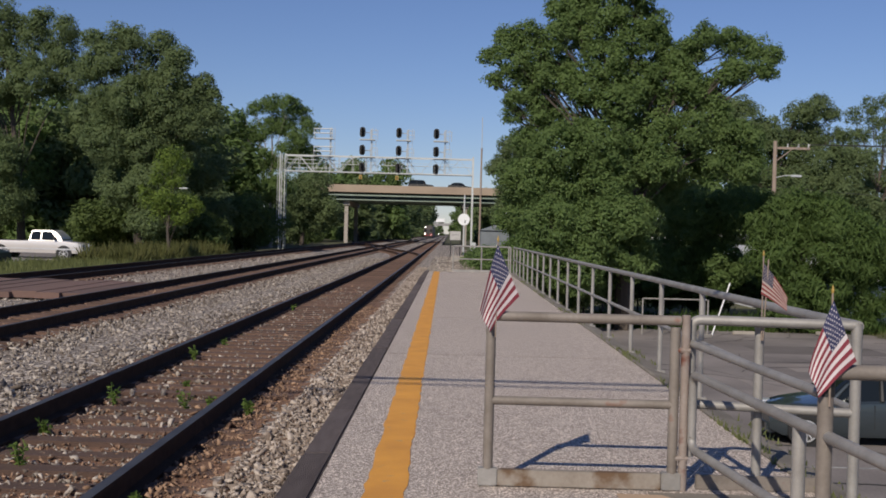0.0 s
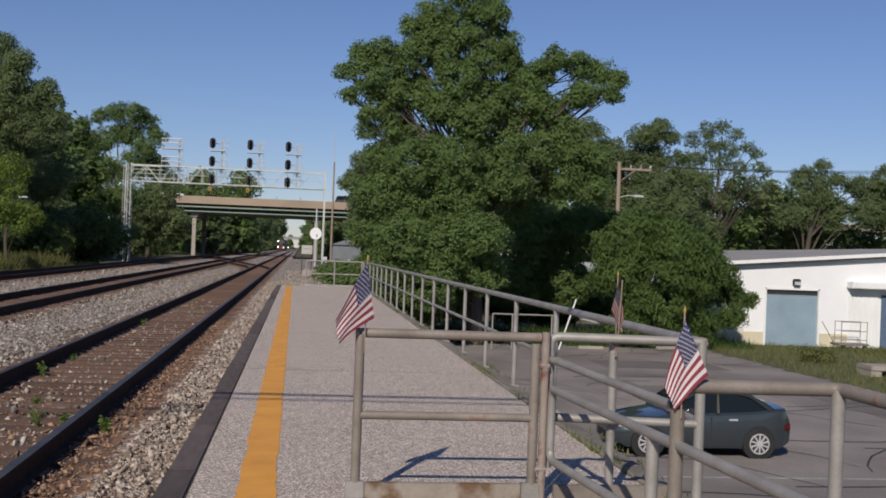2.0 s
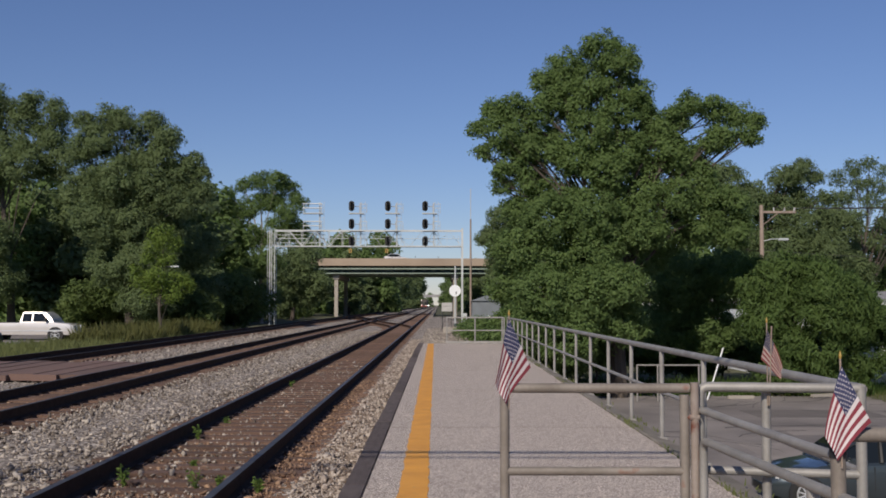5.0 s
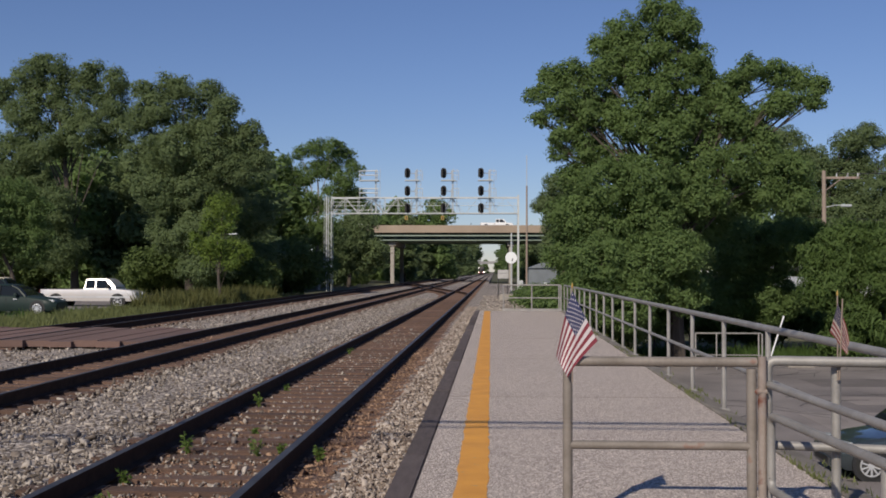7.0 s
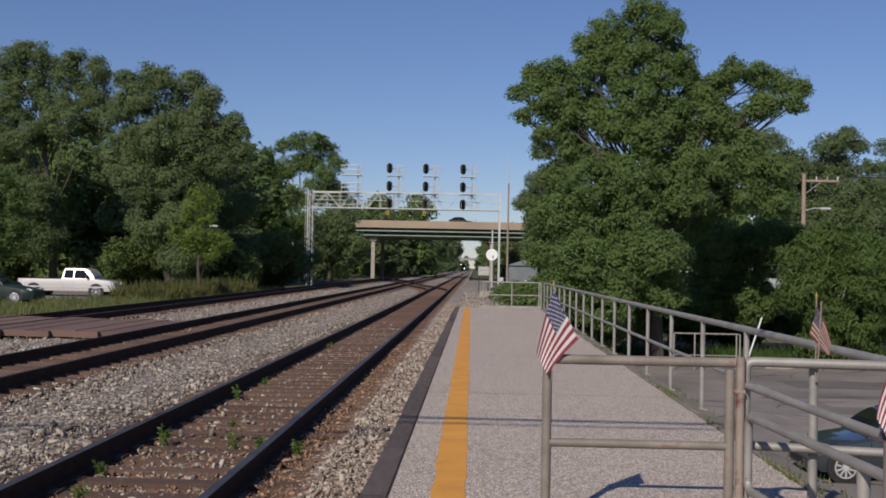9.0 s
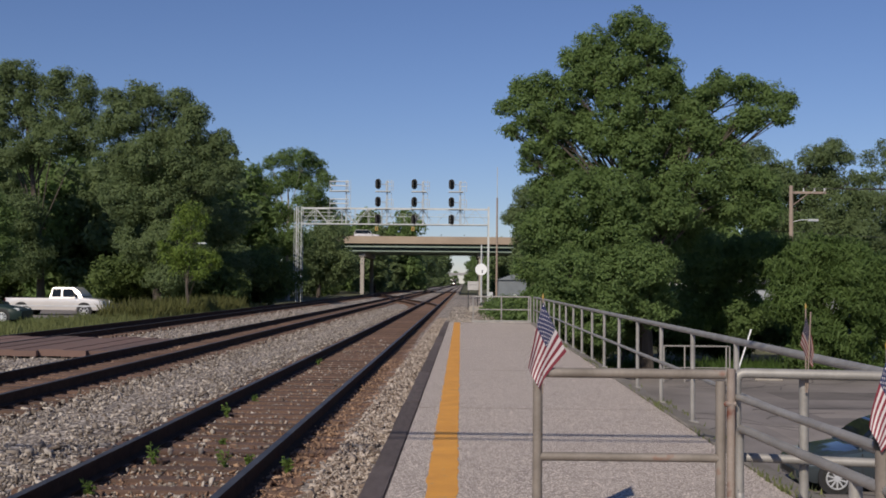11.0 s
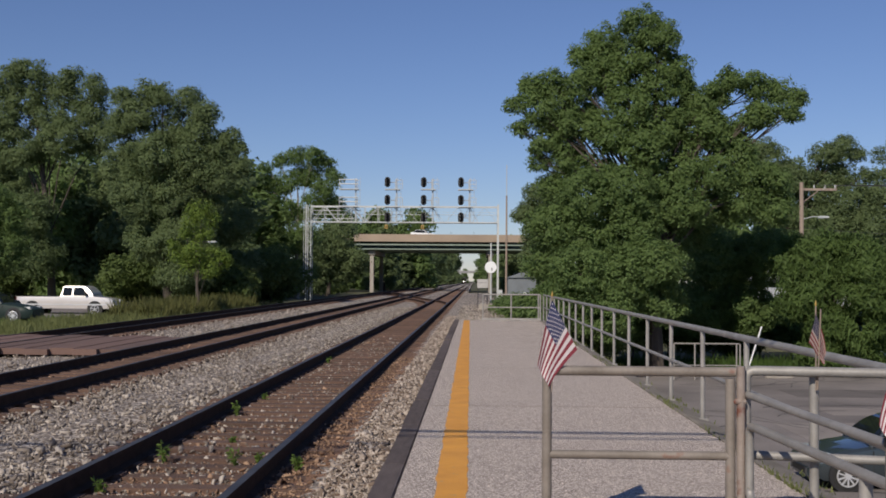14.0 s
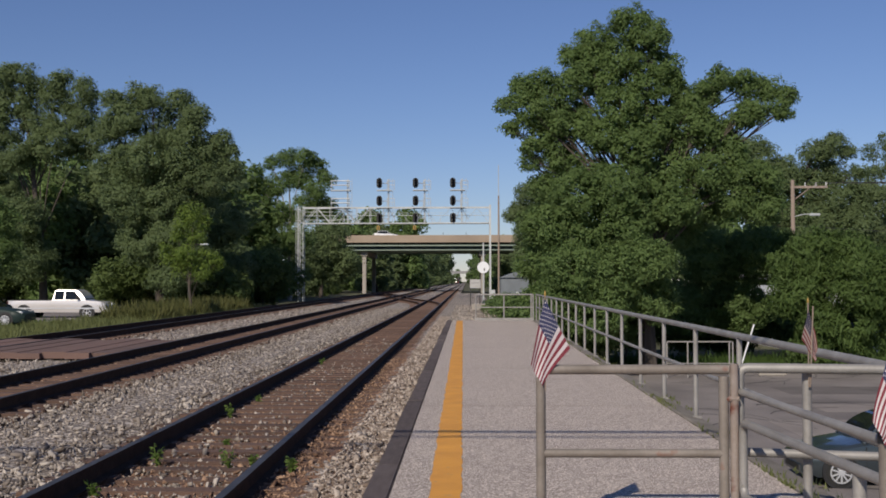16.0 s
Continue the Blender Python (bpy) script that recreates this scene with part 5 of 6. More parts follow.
    part("lamp_lens", box(25.99, yb - 0.27, 0.58, 26.31, yb - 0.251, 0.75), M_LAMPGLASS, lamp)
    part("awning", box(29.0, yb - 0.7, 0.5, 34, yb - 0.004, 0.86, 0.04), M_WHITE, t, "white flat awning")
    panel = part("corrugated_panel", box(29.15, yb - 0.05, zb, 30.85, yb - 0.004, 0.48), M_WHITE, t, "white corrugated panel")
    for k in range(12):
        part("rib", box(29.2 + k * 0.136, yb - 0.09, zb, 29.26 + k * 0.136, yb - 0.051, 0.48), M_WHITE, panel)
    part("side_door", box(31.0, yb - 0.06, zb, 33.6, yb - 0.004, 0.2), mat("navy door paint", (0.10, 0.15, 0.24)), t)
    return t


building()
for k, x in enumerate((23.0, 25.1, 27.2)):
    b = thing("concrete_block", "low pale concrete block with a dark hollow in its face", "concrete block", (x, 40.0, -2.62), group="concrete blocks")
    part("top", box(-1.0, -0.5, 0.27, 1.0, 0.7, 0.46, 0.03), M_PIER, b)
    for xa in (-1.0, 0.55):
        part("foot", box(xa, -0.47, 0, xa + 0.45, 0.67, 0.275, 0.02), M_PIER, b)
    part("back", box(-0.6, 0.3, 0, 0.6, 0.6, 0.27), M_DARKSTEEL, b)
shrub((22.5, 45.0, -2.6), 0.6, 0.62, 88, M_FIELD, "low bright weedy bush before the warehouse", leaf=0.06, density=230)
cart = thing("steel_cart", "rusty tubular steel hand cart against the wall", "cart", (28.5, 53.4, -2.62))
for x in (-0.7, 0.7):
    for y in (-0.35, 0.35):
        part("upright", tube([(x, y, 0.1), (x, y, 1.45)], 0.02, 6), M_PIPE_OLD, cart)
for z in (0.5, 0.95, 1.42):
    part("bar", tube([(-0.7, -0.35, z), (0.7, -0.35, z)], 0.018, 6), M_PIPE_OLD, cart)
    part("bar", tube([(-0.7, 0.35, z), (0.7, 0.35, z)], 0.018, 6), M_PIPE_OLD, cart)
part("deck", box(-0.9, -0.45, 0.22, 0.8, 0.45, 0.32, 0.02), M_PIPE_OLD, cart)
part("handle", tube([(-0.9, 0, 0.3), (-1.6, 0, 1.4)], 0.02, 6), M_PIPE_OLD, cart)
for x in (-0.6, 0.6):
    part("wheel", tube([(x, -0.4, 0.13), (x, -0.32, 0.13)], 0.13, 12), M_RUBBER, cart)

# pipe gate and leaning stake below the trees
gate = thing("pipe_gate", "thin pale pipe gate frame below the trees", "gate", (0, 0, 0))
part("top_bar", tube([(8.7, 48, -1.06), (11.5, 48, -1.06)], 0.035, 6), M_PIPE, gate)
for x in (8.7, 9.6, 11.4, 11.55):
    part("post", tube([(x, 48, -2.7), (x, 48, -1.06)], 0.035, 6), M_PIPE, gate)
part("mid_bar", tube([(8.7, 48, -2.0), (11.5, 48, -2.0)], 0.025, 6), M_PIPE, gate)
stake = thing("leaning_stake", "pale leaning stake beside the gate", "stake", (0, 0, 0))
part("stake", tube([(11.6, 47.5, -2.64), (12.35, 47.5, -0.28)], 0.035, 6), M_WHITE, stake)
for k, (x, y) in enumerate(((13.5, 49), (17.5, 50), (11.0, 46.6))):
    b = thing("kerb_stone", "broken pale kerb stone at the edge of the car park", "kerb stone", (x, y, -2.62), group="kerb stones", turn=20 * k)
    part("stone", box(-0.6, -0.12, 0, 0.6, 0.12, 0.16, 0.03), M_PIER, b)

# ---- utility pole and overhead lines ----
up = thing("utility_pole", "weathered wooden utility pole with crossarm and street light", "utility pole", (23.7, 80, -2.65))
part("pole", tube([(0, 0, -0.5), (0, 0, 11.55)], [0.19, 0.14], 9), M_WOODPOLE, up, smooth=True)
arm = part("crossarm", box(-0.15, -0.08, 10.95, 2.5, 0.08, 11.12, 0.01), M_WOODPOLE, up)
part("arm_brace", tube([(0.1, 0, 10.1), (1.2, 0, 10.95)], 0.04, 5), M_WOODPOLE, up)
for x in (0.9, 1.7, 2.4):
    part("insulator", tube([(x, 0, 11.12), (x, 0, 11.38)], [0.05, 0.03], 6), M_SIGNALSTEEL, arm)
for x in (1.5, 2.3):
    part("cutout", tube([(x, -0.1, 11.0), (x + 0.2, -0.1, 11.35)], 0.035, 6), M_PIPE, arm)
lampa = part("lamp_arm", tube([(0.1, 0, 8.9), (0.7, -0.2, 9.05), (1.2, -0.3, 9.05)], 0.03, 6), M_SIGNALSTEEL, up)
part("lamp_head", box(1.1, -0.45, 8.93, 1.85, -0.15, 9.1, 0.04), M_SIGNALSTEEL, lampa)
for k, (xs, z0, z1) in enumerate(((0.9, 8.7, 10.9), (1.7, 8.7, 11.2), (2.4, 8.7, 11.5), (0.0, 5.6, 5.3))):
    w = thing("overhead_wire", "thin dark overhead wire", "wire", group="overhead wires")
    pts = [(23.7 + xs + s * 40, 80 + s * 6, z0 + (z1 - z0) * s - 1.2 * s * (1 - s) * 2) for s in [q / 8 for q in range(9)]]
    part("wire", tube(pts, 0.022, 4), M_DARKSTEEL, w)
for k, y in enumerate((1.10, 0.72)):
    w = thing("overhead_cable", "dark overhead cable crossing above the platform", "cable", group="overhead cables")
    part("cable", tube([(-30, y - 0.12, 8.3), (-10, y - 0.05, 8.0), (2, y, 7.95), (14, y + 0.1, 8.0), (34, y + 0.2, 8.4)], 0.045 if k == 0 else 0.025, 6), M_BLACK, w)
for x in (-30.0, 34.0):
    s = thing("utility_pole", "wooden pole carrying the cables over the platform", "utility pole", (x, 0.9 if x > 0 else 0.7, -0.6 if x < 0 else -2.7), group="cable poles")
    part("pole", tube([(0, 0, -0.4), (0, 0, 9.6 if x < 0 else 11.6)], [0.18, 0.13], 8), M_WOODPOLE, s)
for k, (x, y, h) in enumerate(((-17.4, 73, 4.6), (-17.2, 96, 4.3))):
    s = thing("street_lamp", "slim street lamp with a flat pale head", "street lamp", (x, y, -0.55), group="street lamps")
    part("pole", tube([(-1.2, 0, 0), (-1.2, 0, h)], 0.05, 6), M_DARKSTEEL, s)
    part("arm", tube([(-1.2, 0, h - 0.05), (-0.8, 0, h + 0.03), (-0.4, 0, h + 0.05)], 0.03, 6), M_DARKSTEEL, s)
    part("head", box(-0.45, -0.13, h, 0.12, 0.13, h + 0.1, 0.03), M_SIGNALSTEEL, s)

# ---- vehicles ----
def loft(rings, cap=True):
    bm = bmesh.new()
    rv = [[bm.verts.new(p) for p in r] for r in rings]
    n = len(rv[0])
    for a, b in zip(rv, rv[1:]):
        for k in range(n - 1):
            bm.faces.new((a[k], b[k], b[k + 1], a[k + 1]))
        bm.faces.new((a[n - 1], b[n - 1], b[0], a[0]))
    if cap:
        bm.faces.new(rv[0])
        bm.faces.new(list(reversed(rv[-1])))
    bmesh.ops.recalc_face_normals(bm, faces=bm.faces[:])
    return bm


def interp(table, x):
    for (xa, a), (xb, b) in zip(table, table[1:]):
        if x <= xb:
            s = (x - xa) / (xb - xa)
            s = s * s * (3 - 2 * s) * 0.35 + s * 0.65
            return a + (b - a) * s
    return table[-1][1]


def wheel(parent, x, y, r, w, out, spokes=10):
    t = part("wheel", tube([(0, 0, 0), (0, out * w * 0.2, 0), (0, out * w * 0.9, 0), (0, out * w, 0)], [r * 0.96, r, r, r * 0.92], 28), M_RUBBER, parent, "black tyre on an alloy rim")
    t.location = (x, y, r)
    bm = tube([(0, out * (w + 0.002), 0), (0, out * (w + 0.012), 0)], [r * 0.70, r * 0.66], 24)
    part("rim_dish", bm, M_DARKSTEEL, t)
    bm = bmesh.new()
    for k in range(spokes):
        a = 2 * math.pi * k / spokes
        m = Matrix.Rotation(a, 4, "Y")
        add_box(bm, -0.016, min(out * (w + 0.012), out * (w + 0.035)), 0.03, 0.016, max(out * (w + 0.012), out * (w + 0.035)), r * 0.66, 0, m)
    ring = [(math.cos(2 * math.pi * k / 24) * r * 0.67, out * (w + 0.018), math.sin(2 * math.pi * k / 24) * r * 0.67) for k in range(25)]
    add_tube(bm, ring, 0.018, 6, False)
    add_tube(bm, [(0, out * w, 0), (0, out * (w + 0.04), 0)], [0.07, 0.06], 12)
    part("rim", bm, M_CHROME, t, "bright multi-spoke alloy rim")


def car(name, label, m, paint, top, roof, length=4.5, width=1.76, wb=2.70, wr=0.32, front=0.86, kind="car", sill=0.2, group=""):
    """A car facing -x. top: heights of hood, belt and boot by x; roof: the greenhouse as (x at belt, x at roof) pairs and its height."""
    t = thing(name, label, kind, group=group)
    t.matrix_basis = m
    hw = width / 2
    f0, f1 = -front, length - front
    rings = []
    n = 30
    for k in range(n + 1):
        x = f0 + (f1 - f0) * k / n
        e = min((x - f0), (f1 - x))
        pin = 1 - 0.20 * max(0.0, 1 - e / 0.55) ** 2
        lowz = sill + 0.12 * max(0.0, 1 - e / 0.25)
        zt = interp(top, x)
        w = hw * pin
        zs = lowz + (zt - lowz) * 0.62
        rings.append([(x, -w * 0.93, lowz), (x, -w * 0.99, lowz + 0.10), (x, -w, zs), (x, -w * 0.97, zt - 0.06), (x, -w * 0.90, zt), (x, -w * 0.45, zt + 0.03),
                      (x, w * 0.45, zt + 0.03), (x, w * 0.90, zt), (x, w * 0.97, zt - 0.06), (x, w, zs), (x, w * 0.99, lowz + 0.10), (x, w * 0.93, lowz)])
    body = part("body", loft(rings), paint, t, smooth=True)
    (xa0, xa1), (xb1, xb0), zr = roof
    zb = lambda x: interp(top, x)

    # glass house: a closed shell of rings along x
    nn = 18
    rings = []
    for k in range(nn + 1):
        x = xa0 + (xb0 - xa0) * k / nn
        if x < xa1:
            s = (x - xa0) / (xa1 - xa0)
        elif x > xb1:
            s = (xb0 - x) / (xb0 - xb1)
        else:
            s = 1.0
        s = math.sin(min(1.0, max(0.0, s)) * math.pi / 2) ** 0.85 if s < 1 else 1.0
        z0 = zb(x) - 0.03
        z1 = z0 + 0.03 + (zr - zb(x)) * s
        w0 = hw * 0.92
        w1 = w0 - 0.20 * (z1 - z0) / 0.5
        rings.append([(x, -w0, z0), (x, -w1, z1 - 0.02), (x, -w1 * 0.85, z1), (x, w1 * 0.85, z1), (x, w1, z1 - 0.02), (x, w0, z0)])
    part("glasshouse", loft(rings), M_GLASS, t, "dark tinted windows", smooth=False)
    rings = []
    for k in range(11):
        x = xa1 - 0.12 + (xb1 - xa1 + 0.24) * k / 10
        e = min(k, 10 - k) / 10
        z1 = zr + 0.012 + 0.02 * math.sin(math.pi * k / 10) - (0.025 if k in (0, 10) else 0)
        w1 = hw * 0.92 - 0.20 * (zr - zb(x)) / 0.5 + 0.012
        rings.append([(x, -w1 - 0.01, z1 - 0.07), (x, -w1 * 0.85, z1), (x, w1 * 0.85, z1), (x, w1 + 0.01, z1 - 0.07)])
    part("roof", loft(rings), paint, t, smooth=True)
    for side in (-1, 1):
        for (xl, xu) in ((xa0 + 0.04, xa1), ((xa1 + xb1) / 2 - 0.04, (xa1 + xb1) / 2), (xb0 - 0.1, xb1 + 0.02)):
            w0, w1 = side * (hw * 0.92 + 0.006), side * (hw * 0.92 - 0.20 * (zr - zb(xu)) / 0.5 + 0.008)
            part("pillar" if xl != (xa1 + xb1) / 2 - 0.04 else "door_pillar", tube([(xl, w0, zb(xl) - 0.02), (xl + (xu - xl) * 0.55, w0 + (w1 - w0) * 0.62, zb(xl) + (zr - zb(xl)) * 0.66), (xu, w1, zr - 0.04)], [0.05, 0.04, 0.035], 6), M_BLACK if xl == (xa1 + xb1) / 2 - 0.04 else paint, t)
        for x in (0.0, wb):
            part("wheel_arch", tube([(x, side * (hw - 0.10), wr + 0.02), (x, side * (hw + 0.004), wr + 0.02)], wr + 0.055, 26), M_BLACK, t)
            wheel(t, x, side * (hw - 0.175), wr, 0.185, side)
        part("mirror", box(xa0 + 0.38, min(side * hw * 0.95, side * (hw + 0.17)), zb(xa0 + 0.4) + 0.0, xa0 + 0.55, max(side * hw * 0.95, side * (hw + 0.17)), zb(xa0 + 0.4) + 0.14, 0.03), paint, t)
        part("headlight", box(f0 + 0.10, min(side * hw * 0.45, side * hw * 0.86), sill + 0.38, f0 + 0.42, max(side * hw * 0.45, side * hw * 0.86), sill + 0.55, 0.03), M_LAMPGLASS, t, "clear headlight")
        part("tail_light", box(f1 - 0.34, min(side * hw * 0.55, side * hw * 0.90), zb(f1) - 0.26, f1 - 0.02, max(side * hw * 0.55, side * hw * 0.90), zb(f1) - 0.07, 0.03), M_TAIL, t, "red tail light")
        for xh in (wb * 0.36, wb * 0.72):
            part("door_handle", box(xh, min(side * hw * 0.985, side * (hw + 0.018)), zb(xh) - 0.17, xh + 0.2, max(side * hw * 0.985, side * (hw + 0.018)), zb(xh) - 0.13, 0.008), M_CHROME, t)
        for xh in (0.52, wb * 0.56):
            part("door_seam", box(xh, min(side * hw * 0.97, side * (hw + 0.001)), sill + 0.18, xh + 0.012, max(side * hw * 0.97, side * (hw + 0.001)), zb(xh) - 0.09), M_BLACK, t)
    part("bumper", box(f0 - 0.03, -hw * 0.72, sill + 0.02, f0 + 0.2, hw * 0.72, sill + 0.27, 0.05), paint, t)
    part("grille", box(f0 - 0.034, -hw * 0.5, sill + 0.10, f0 - 0.02, hw * 0.5, sill + 0.22), M_BLACK, t)
    return t


SEDAN_TOP = [(-0.86, 0.60), (-0.7, 0.70), (0.0, 0.83), (0.62, 0.91), (1.6, 0.95), (2.7, 0.99), (3.2, 1.03), (3.55, 1.02), (3.66, 0.80)]
SEDAN_ROOF = ((0.55, 1.35), (2.45, 3.25), 1.45)
COMPACT_TOP = [(-0.70, 0.58), (-0.5, 0.70), (0.1, 0.84), (0.6, 0.92), (1.5, 0.96), (2.4, 1.0), (2.8, 1.06), (3.12, 1.07), (3.25, 0.84)]
COMPACT_ROOF = ((0.45, 1.2), (2.0, 2.86), 1.43)
SUV_TOP = [(-0.86, 0.75), (-0.7, 0.90), (0.0, 0.99), (0.5, 1.04), (1.6, 1.06), (2.7, 1.08), (3.5, 1.08), (3.66, 0.9)]
SUV_ROOF = ((0.45, 1.05), (3.2, 3.6), 1.75)
car("sedan", "dark blue-grey four-door saloon parked on the asphalt", pose(7.56, 22.5 + 0.88, -2.62), M_CARPAINT, COMPACT_TOP, COMPACT_ROOF, length=3.95, wb=2.48, wr=0.315, front=0.70)
suv = car("suv", "dark green four-wheel drive with a beige roof parked beyond the tracks", pose(-25.3, 58, -0.53, 0, 0, 180), M_GREENPAINT, SUV_TOP, SUV_ROOF)
for child in suv.children:
    if child.name.startswith("roof"):
        child.data.materials[0] = M_CREAM
        child["label"] = "beige roof panel"
car("sedan", "dark green saloon parked beyond the tracks", pose(-21.7, 52, -0.53, 0, 0, 180), M_GREENPAINT, SEDAN_TOP, SEDAN_ROOF)


def pickup(label, m, paint):
    """A pickup facing +x, extended cab, with its bed open."""
    t = thing("pickup_truck", label, "pickup truck")
    t.matrix_basis = m
    hw = 0.96
    top = [(-2.95, 1.12), (-0.35, 1.12), (-0.3, 1.14), (1.55, 1.16), (1.7, 1.13), (2.5, 1.06), (2.8, 0.98), (2.86, 0.8)]
    rings = []
    for k in range(34):
        x = -2.95 + 5.81 * k / 33
        e = min(x + 2.95, 2.86 - x)
        pin = 1 - 0.10 * max(0, 1 - e / 0.4) ** 2
        zt, lo, w = interp(top, x), 0.42, hw * pin
        rings.append([(x, -w * 0.95, lo), (x, -w, 0.62), (x, -w, zt - 0.2), (x, -w * 0.97, zt - 0.02), (x, -w * 0.92, zt), (x, w * 0.92, zt), (x, w * 0.97, zt - 0.02), (x, w, zt - 0.2), (x, w, 0.62), (x, w * 0.95, lo)])
    part("body", loft(rings), paint, t, "silver-white body with an open bed", smooth=True)
    part("bed_floor", box(-2.85, -0.8, 1.121, -0.45, 0.8, 1.128), M_DARKSTEEL, t)
    rings = []
    for k in range(15):
        x = -0.32 + 2.0 * k / 14
        s = min(1.0, (x + 0.32) / 0.18) if x < 0.3 else min(1.0, (1.68 - x) / 0.72)
        s = math.sin(max(0, s) * math.pi / 2) ** 0.8
        z1 = 1.13 + 0.64 * s
        w1 = 0.88 - 0.16 * s
        rings.append([(x, -0.89, 1.1), (x, -w1, z1 - 0.03), (x, -w1 * 0.85, z1), (x, w1 * 0.85, z1), (x, w1, z1 - 0.03), (x, 0.89, 1.1)])
    part("cab", loft(rings), paint, t)
    for side in (-1, 1):
        for xa, xb, ua, ub in ((-0.18, 0.36, -0.14, 0.36), (0.46, 1.36, 0.46, 0.98)):
            bm = bmesh.new()
            v = [bm.verts.new(c) for c in ((xa, side * 0.885, 1.19), (xb, side * 0.885, 1.19), (ub, side * 0.76, 1.66), (ua, side * 0.76, 1.66))]
            f = bm.faces.new(v)
            ex = bmesh.ops.extrude_face_region(bm, geom=[f])
            for e in ex["geom"]:
                if isinstance(e, bmesh.types.BMVert):
                    e.co.y += side * 0.02
            part("side_window", bm, M_GLASS, t)
        for x in (-1.95, 1.78):
            part("wheel_arch", tube([(x, side * 0.8, 0.42), (x, side * (hw + 0.004), 0.42)], 0.46, 24), M_BLACK, t)
            wheel(t, x, side * (hw - 0.24), 0.37, 0.23, side, 6)
        part("mirror", box(1.18, min(side * 0.9, side * 1.14), 1.18, 1.30, max(side * 0.9, side * 1.14), 1.4, 0.03), M_BLACK, t)
        part("headlight", box(2.66, min(side * 0.5, side * 0.88), 0.78, 2.85, max(side * 0.5, side * 0.88), 0.95, 0.02), M_LAMPGLASS, t)
        part("side_trim", box(-2.6, min(side * 0.95, side * 0.972), 0.62, 2.5, max(side * 0.95, side * 0.972), 0.70), M_CHROME, t)
    part("windscreen", loft([[(1.62, -0.8, 1.2), (1.66, -0.8, 1.2), (1.66, 0.8, 1.2), (1.62, 0.8, 1.2)], [(1.05, -0.66, 1.72), (1.09, -0.66, 1.72), (1.09, 0.66, 1.72), (1.05, 0.66, 1.72)]]), M_GLASS, t)
    part("bumper", box(2.78, -0.9, 0.45, 2.98, 0.9, 0.68, 0.04), M_CHROME, t)
    part("bumper", box(-3.08, -0.9, 0.45, -2.94, 0.9, 0.68, 0.04), M_CHROME, t)
    part("tail_light", box(-2.98, 0.72, 0.78, -2.93, 0.93, 1.08), M_TAIL, t)
    part("tail_light", box(-2.98, -0.93, 0.78, -2.93, -0.72, 1.08), M_TAIL, t)
    return t


pickup("silver-white extended-cab pickup truck parked beyond the tracks", pose(-24.1, 65, -0.62), M_SILVER)

# ---- traffic on the overpass, the leaving train ----
LANE_Y, LANE_Z = 194.0, 9.6
# kind, paint, time and offset at which it is seen, speed
TRAFFIC = (("sedan", M_DARKSTEEL, 0.0, 2.0, 22.0), ("suv", M_DARKSTEEL, 0.0, -5.0, 22.0), ("sedan", M_GREENPAINT, 0.6, -10.6, 22.0), ("suv", M_DARKSTEEL, 1.5, -2.7, 22.0),
           ("suv", M_WHITEPAINT, 2.7, -6.1, 23.0), ("suv", M_WHITEPAINT, 3.5, -9.9, 20.5), ("sedan", M_SILVER, 4.6, -15.8, 21.0), ("pickup", M_WHITEPAINT, 7.0, 0.5, 20.7),
           ("sedan", M_WHITEPAINT, 7.6, -11.0, 22.5), ("sedan", M_GREENPAINT, 9.0, -2.5, 22.0), ("suv", M_SILVER, 11.9, -1.6, 17.5), ("sedan", M_SILVER, 12.5, -11.5, 21.0),
           ("sedan", M_WHITEPAINT, 14.0, -9.0, 21.7), ("sedan", M_WHITEPAINT, 16.0, -14.2, 21.5))
traffic = []
for kind, paint, t0, x0, v in TRAFFIC:
    white = paint in (M_WHITEPAINT, M_SILVER)
    if kind == "pickup":
        o = pickup("white pickup truck driving over the overpass", Matrix(), paint)
    else:
        o = car(kind, ("white" if white else "dark") + " car driving over the overpass", Matrix(), paint, SUV_TOP if kind == "suv" else SEDAN_TOP, SUV_ROOF if kind == "suv" else SEDAN_ROOF, group="traffic on the overpass")
    traffic.append((o, kind, t0, x0, v))
lorry = thing("lorry", "white box lorry on the distant overpass", "lorry")
part("box", box(-5.5, -1.25, 1.0, 4.0, 1.25, 3.9, 0.05), M_WHITE, lorry)
part("cab", box(-8.0, -1.2, 0.6, -5.8, 1.2, 3.0, 0.1), M_WHITE, lorry)
for x in (-7, 1.2, 2.6):
    for y in (-1.2, 0.95):
        part("wheel", tube([(x, y, 0.5), (x, y + 0.25, 0.5)], 0.5, 14), M_RUBBER, lorry)
part("chassis", box(-7.8, -0.9, 0.6, 3.9, 0.9, 1.0), M_DARKSTEEL, lorry)


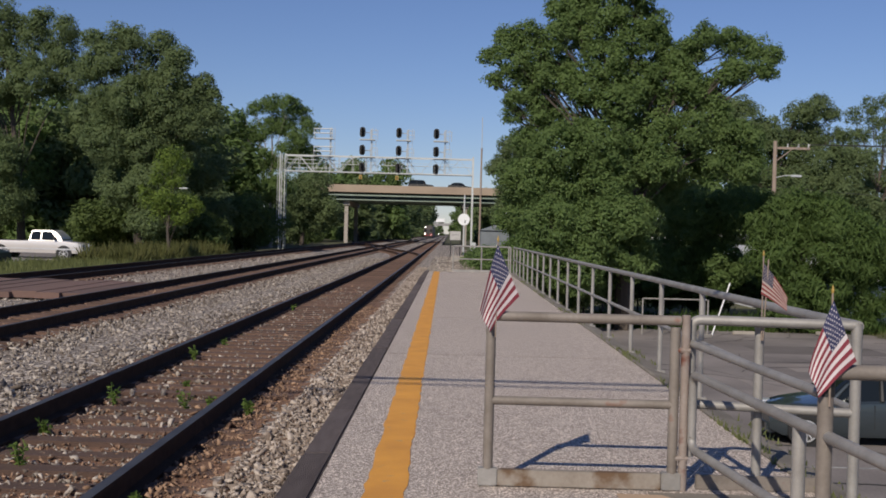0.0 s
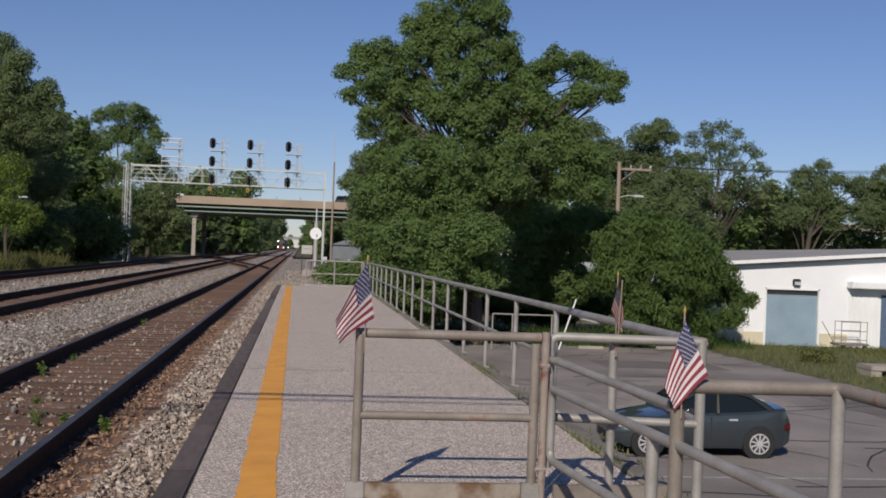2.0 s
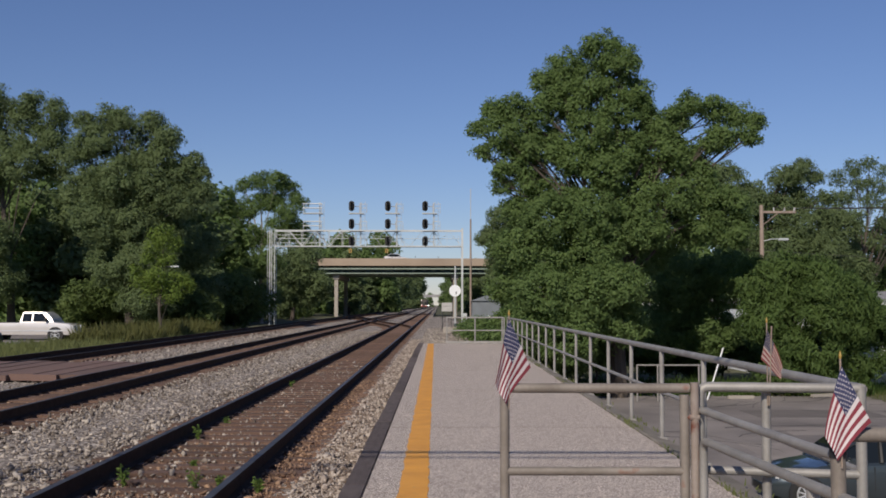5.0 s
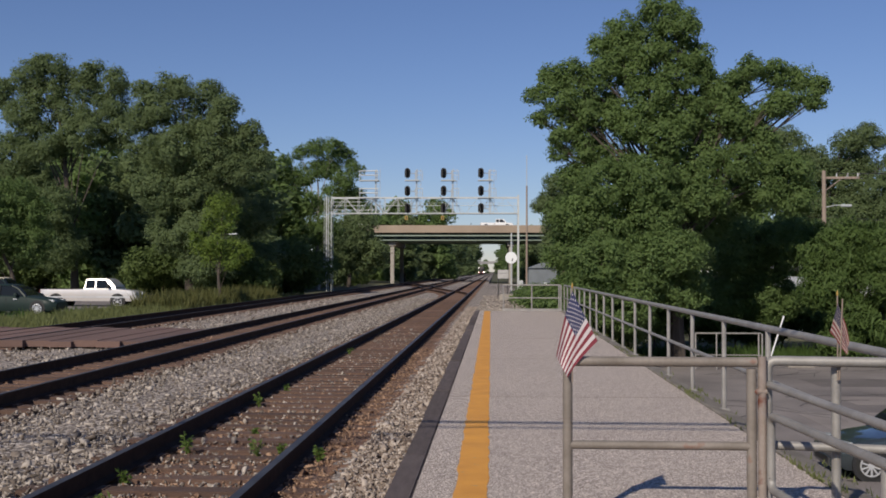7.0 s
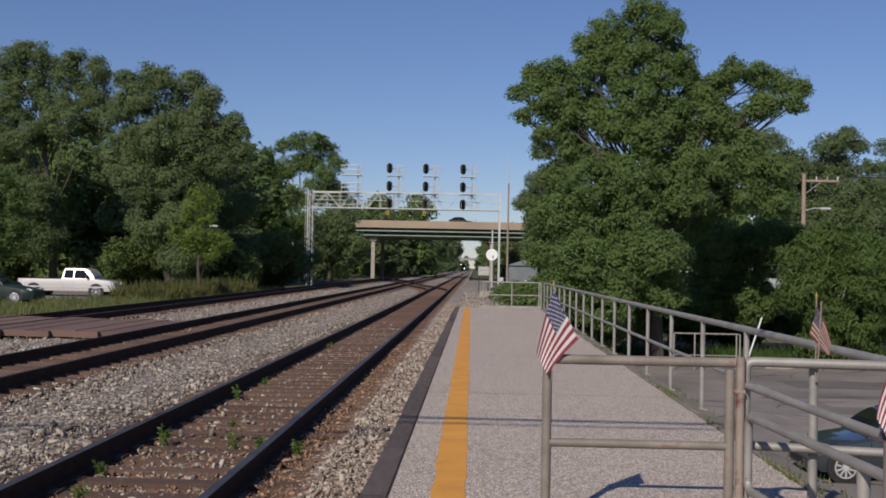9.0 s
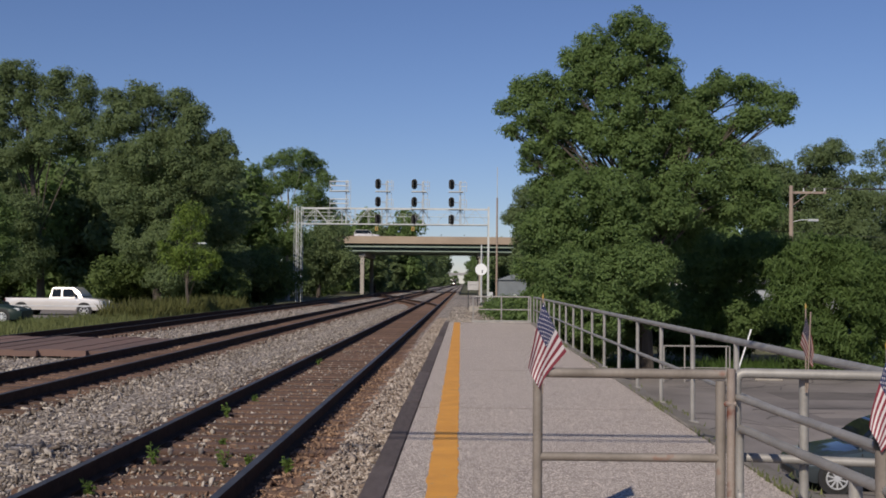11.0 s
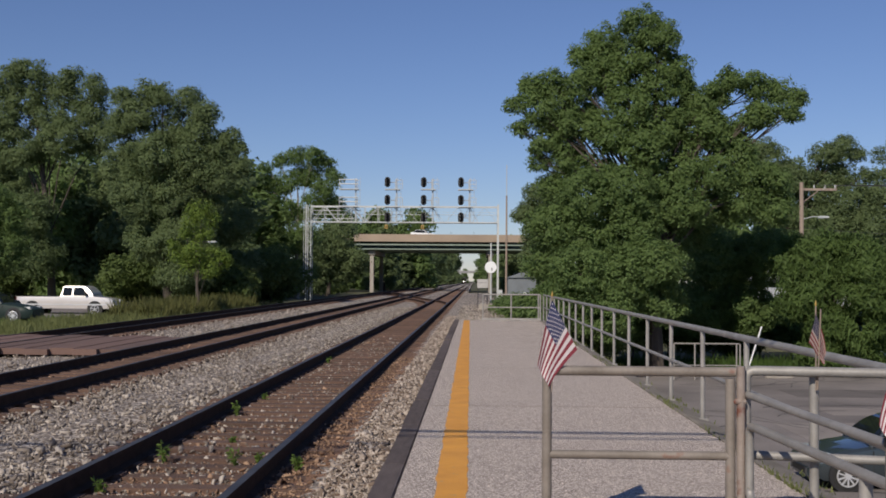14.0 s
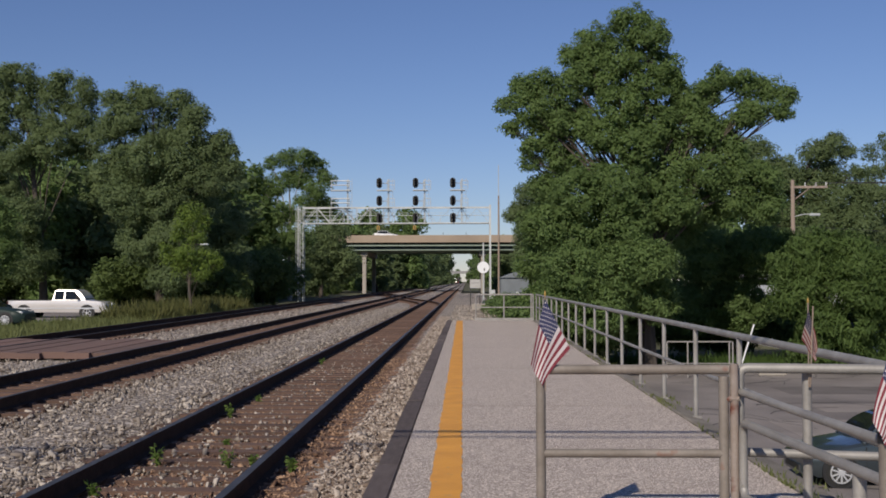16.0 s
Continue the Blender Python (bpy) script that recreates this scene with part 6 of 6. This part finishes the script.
def train():
    t = thing("train", "passenger train with lit lamps running away down the line", "train")
    for k in range(3):
        y = k * 26.2
        part("car_body", box(-1.52, y, 0.55, 1.52, y + 25.5, 4.5, 0.25), M_TRAIN, t, "grey stainless passenger car")
        part("underframe", box(-1.3, y + 0.3, 0.1, 1.3, y + 25, 0.56), M_DARKSTEEL, t)
    part("end_door", box(-0.45, -0.03, 0.9, 0.45, 0.02, 3.1), M_DARKSTEEL, t)
    for x in (-1.0, 1.0):
        part("end_window", box(x - 0.38, -0.03, 2.2, x + 0.38, 0.02, 3.1), M_GLASS, t)
    part("stripe", box(-1.5, -0.02, 0.75, 1.5, 0.01, 1.5), M_TRAINRED, t, "dull red band")
    for x, z, r in ((-1.1, 3.9, 0.17), (-1.1, 1.5, 0.17), (1.15, 1.4, 0.1)):
        part("lamp", tube([(x, -0.1, z), (x, 0.0, z)], r, 12), M_LIGHT, t, "lit white lamp")
    return t


the_train = train()
sig = thing("far_signal_lamp", "small lit ground signal far down the line", "railway signal", (-3.9, 420, 0))
part("post", tube([(0, 0, -0.4), (0, 0, 1.2)], 0.05, 6), M_DARKSTEEL, sig)
part("lamp", tube([(0, -0.1, 1.4), (0, 0, 1.4)], 0.14, 10), M_LIGHT, sig)


# ---- what moves ----
def drive(o, way, t0, x0, v, y, z, limit, turn):
    rows = []
    for k in range(33):
        t = k * 0.5
        x = x0 + way * v * (t - t0)
        rows.append((t, pose(max(-limit, min(limit, x)), y, z, 0, 0, turn)))
    walk(o, rows)


def motions():
    for o, kind, t0, x0, v in traffic:
        drive(o, 1, t0, x0 + (0 if kind == "pickup" else 1.4), v, LANE_Y, 9.1, 150, 0 if kind == "pickup" else 180)
    drive(lorry, -1, 0.0, -7.5, 9.3, 905, 10.0, 150, 0)
    walk(the_train, [(k * 1.0, pose(TRACKS[1], 395 + 31 * k, RAIL_TOP - 0.1)) for k in range(17)])
    sway_a = ((0, 22, 26), (0.5, 20, 26), (1.0, 20, 14), (1.3, 10, 4), (1.5, 0, 0), (2.0, 28, 10), (2.5, 42, 22), (3.0, 42, 24), (3.5, 32, 25), (4.0, 30, 26), (4.5, 32, 27), (5.5, 22, 27),
              (7.0, 8, 27), (7.5, 0, 27), (8.2, -2, 27), (9.0, 3, 27), (10.2, 12, 27), (11.6, 24, 28), (12.8, 16, 28), (13.6, 12, 28), (15.0, 22, 28), (16.0, 16, 28))
    walk(cloth_a, [(t, pose(0, -0.012, 0.56) @ Matrix.Rotation(radians(yaw), 4, "Z") @ Matrix.Rotation(radians(-roll), 4, "Y")) for t, yaw, roll in sway_a])
    sway_b = ((0, 4, 23), (0.5, 0, 23), (1.5, -4, 24), (2.5, 0, 26), (3.5, 2, 25), (4.5, -3, 27), (7.5, 5, 26), (9.0, 0, 25), (12.5, 4, 27), (14.5, 0, 26), (16.0, 4, 26))
    walk(cloth_b, [(t, pose(0, -0.012, 0.44) @ Matrix.Rotation(radians(yaw), 4, "Z") @ Matrix.Rotation(radians(-roll), 4, "Y")) for t, yaw, roll in sway_b])
    sway_c = ((0, 186, 4), (0.5, 184, 2), (1.0, 190, 10), (1.5, 205, 18), (2.0, 220, 22), (2.5, 220, 20), (3.0, 196, 14), (4.0, 196, 14), (7.0, 206, 20), (9.0, 200, 16), (11.5, 222, 22), (13.0, 206, 20), (15.0, 216, 22), (16.0, 214, 22))
    walk(cloth_c, [(t, pose(0, -0.012, 0.475) @ Matrix.Rotation(radians(yaw), 4, "Z") @ Matrix.Rotation(radians(-roll), 4, "Y")) for t, yaw, roll in sway_c])


motions()
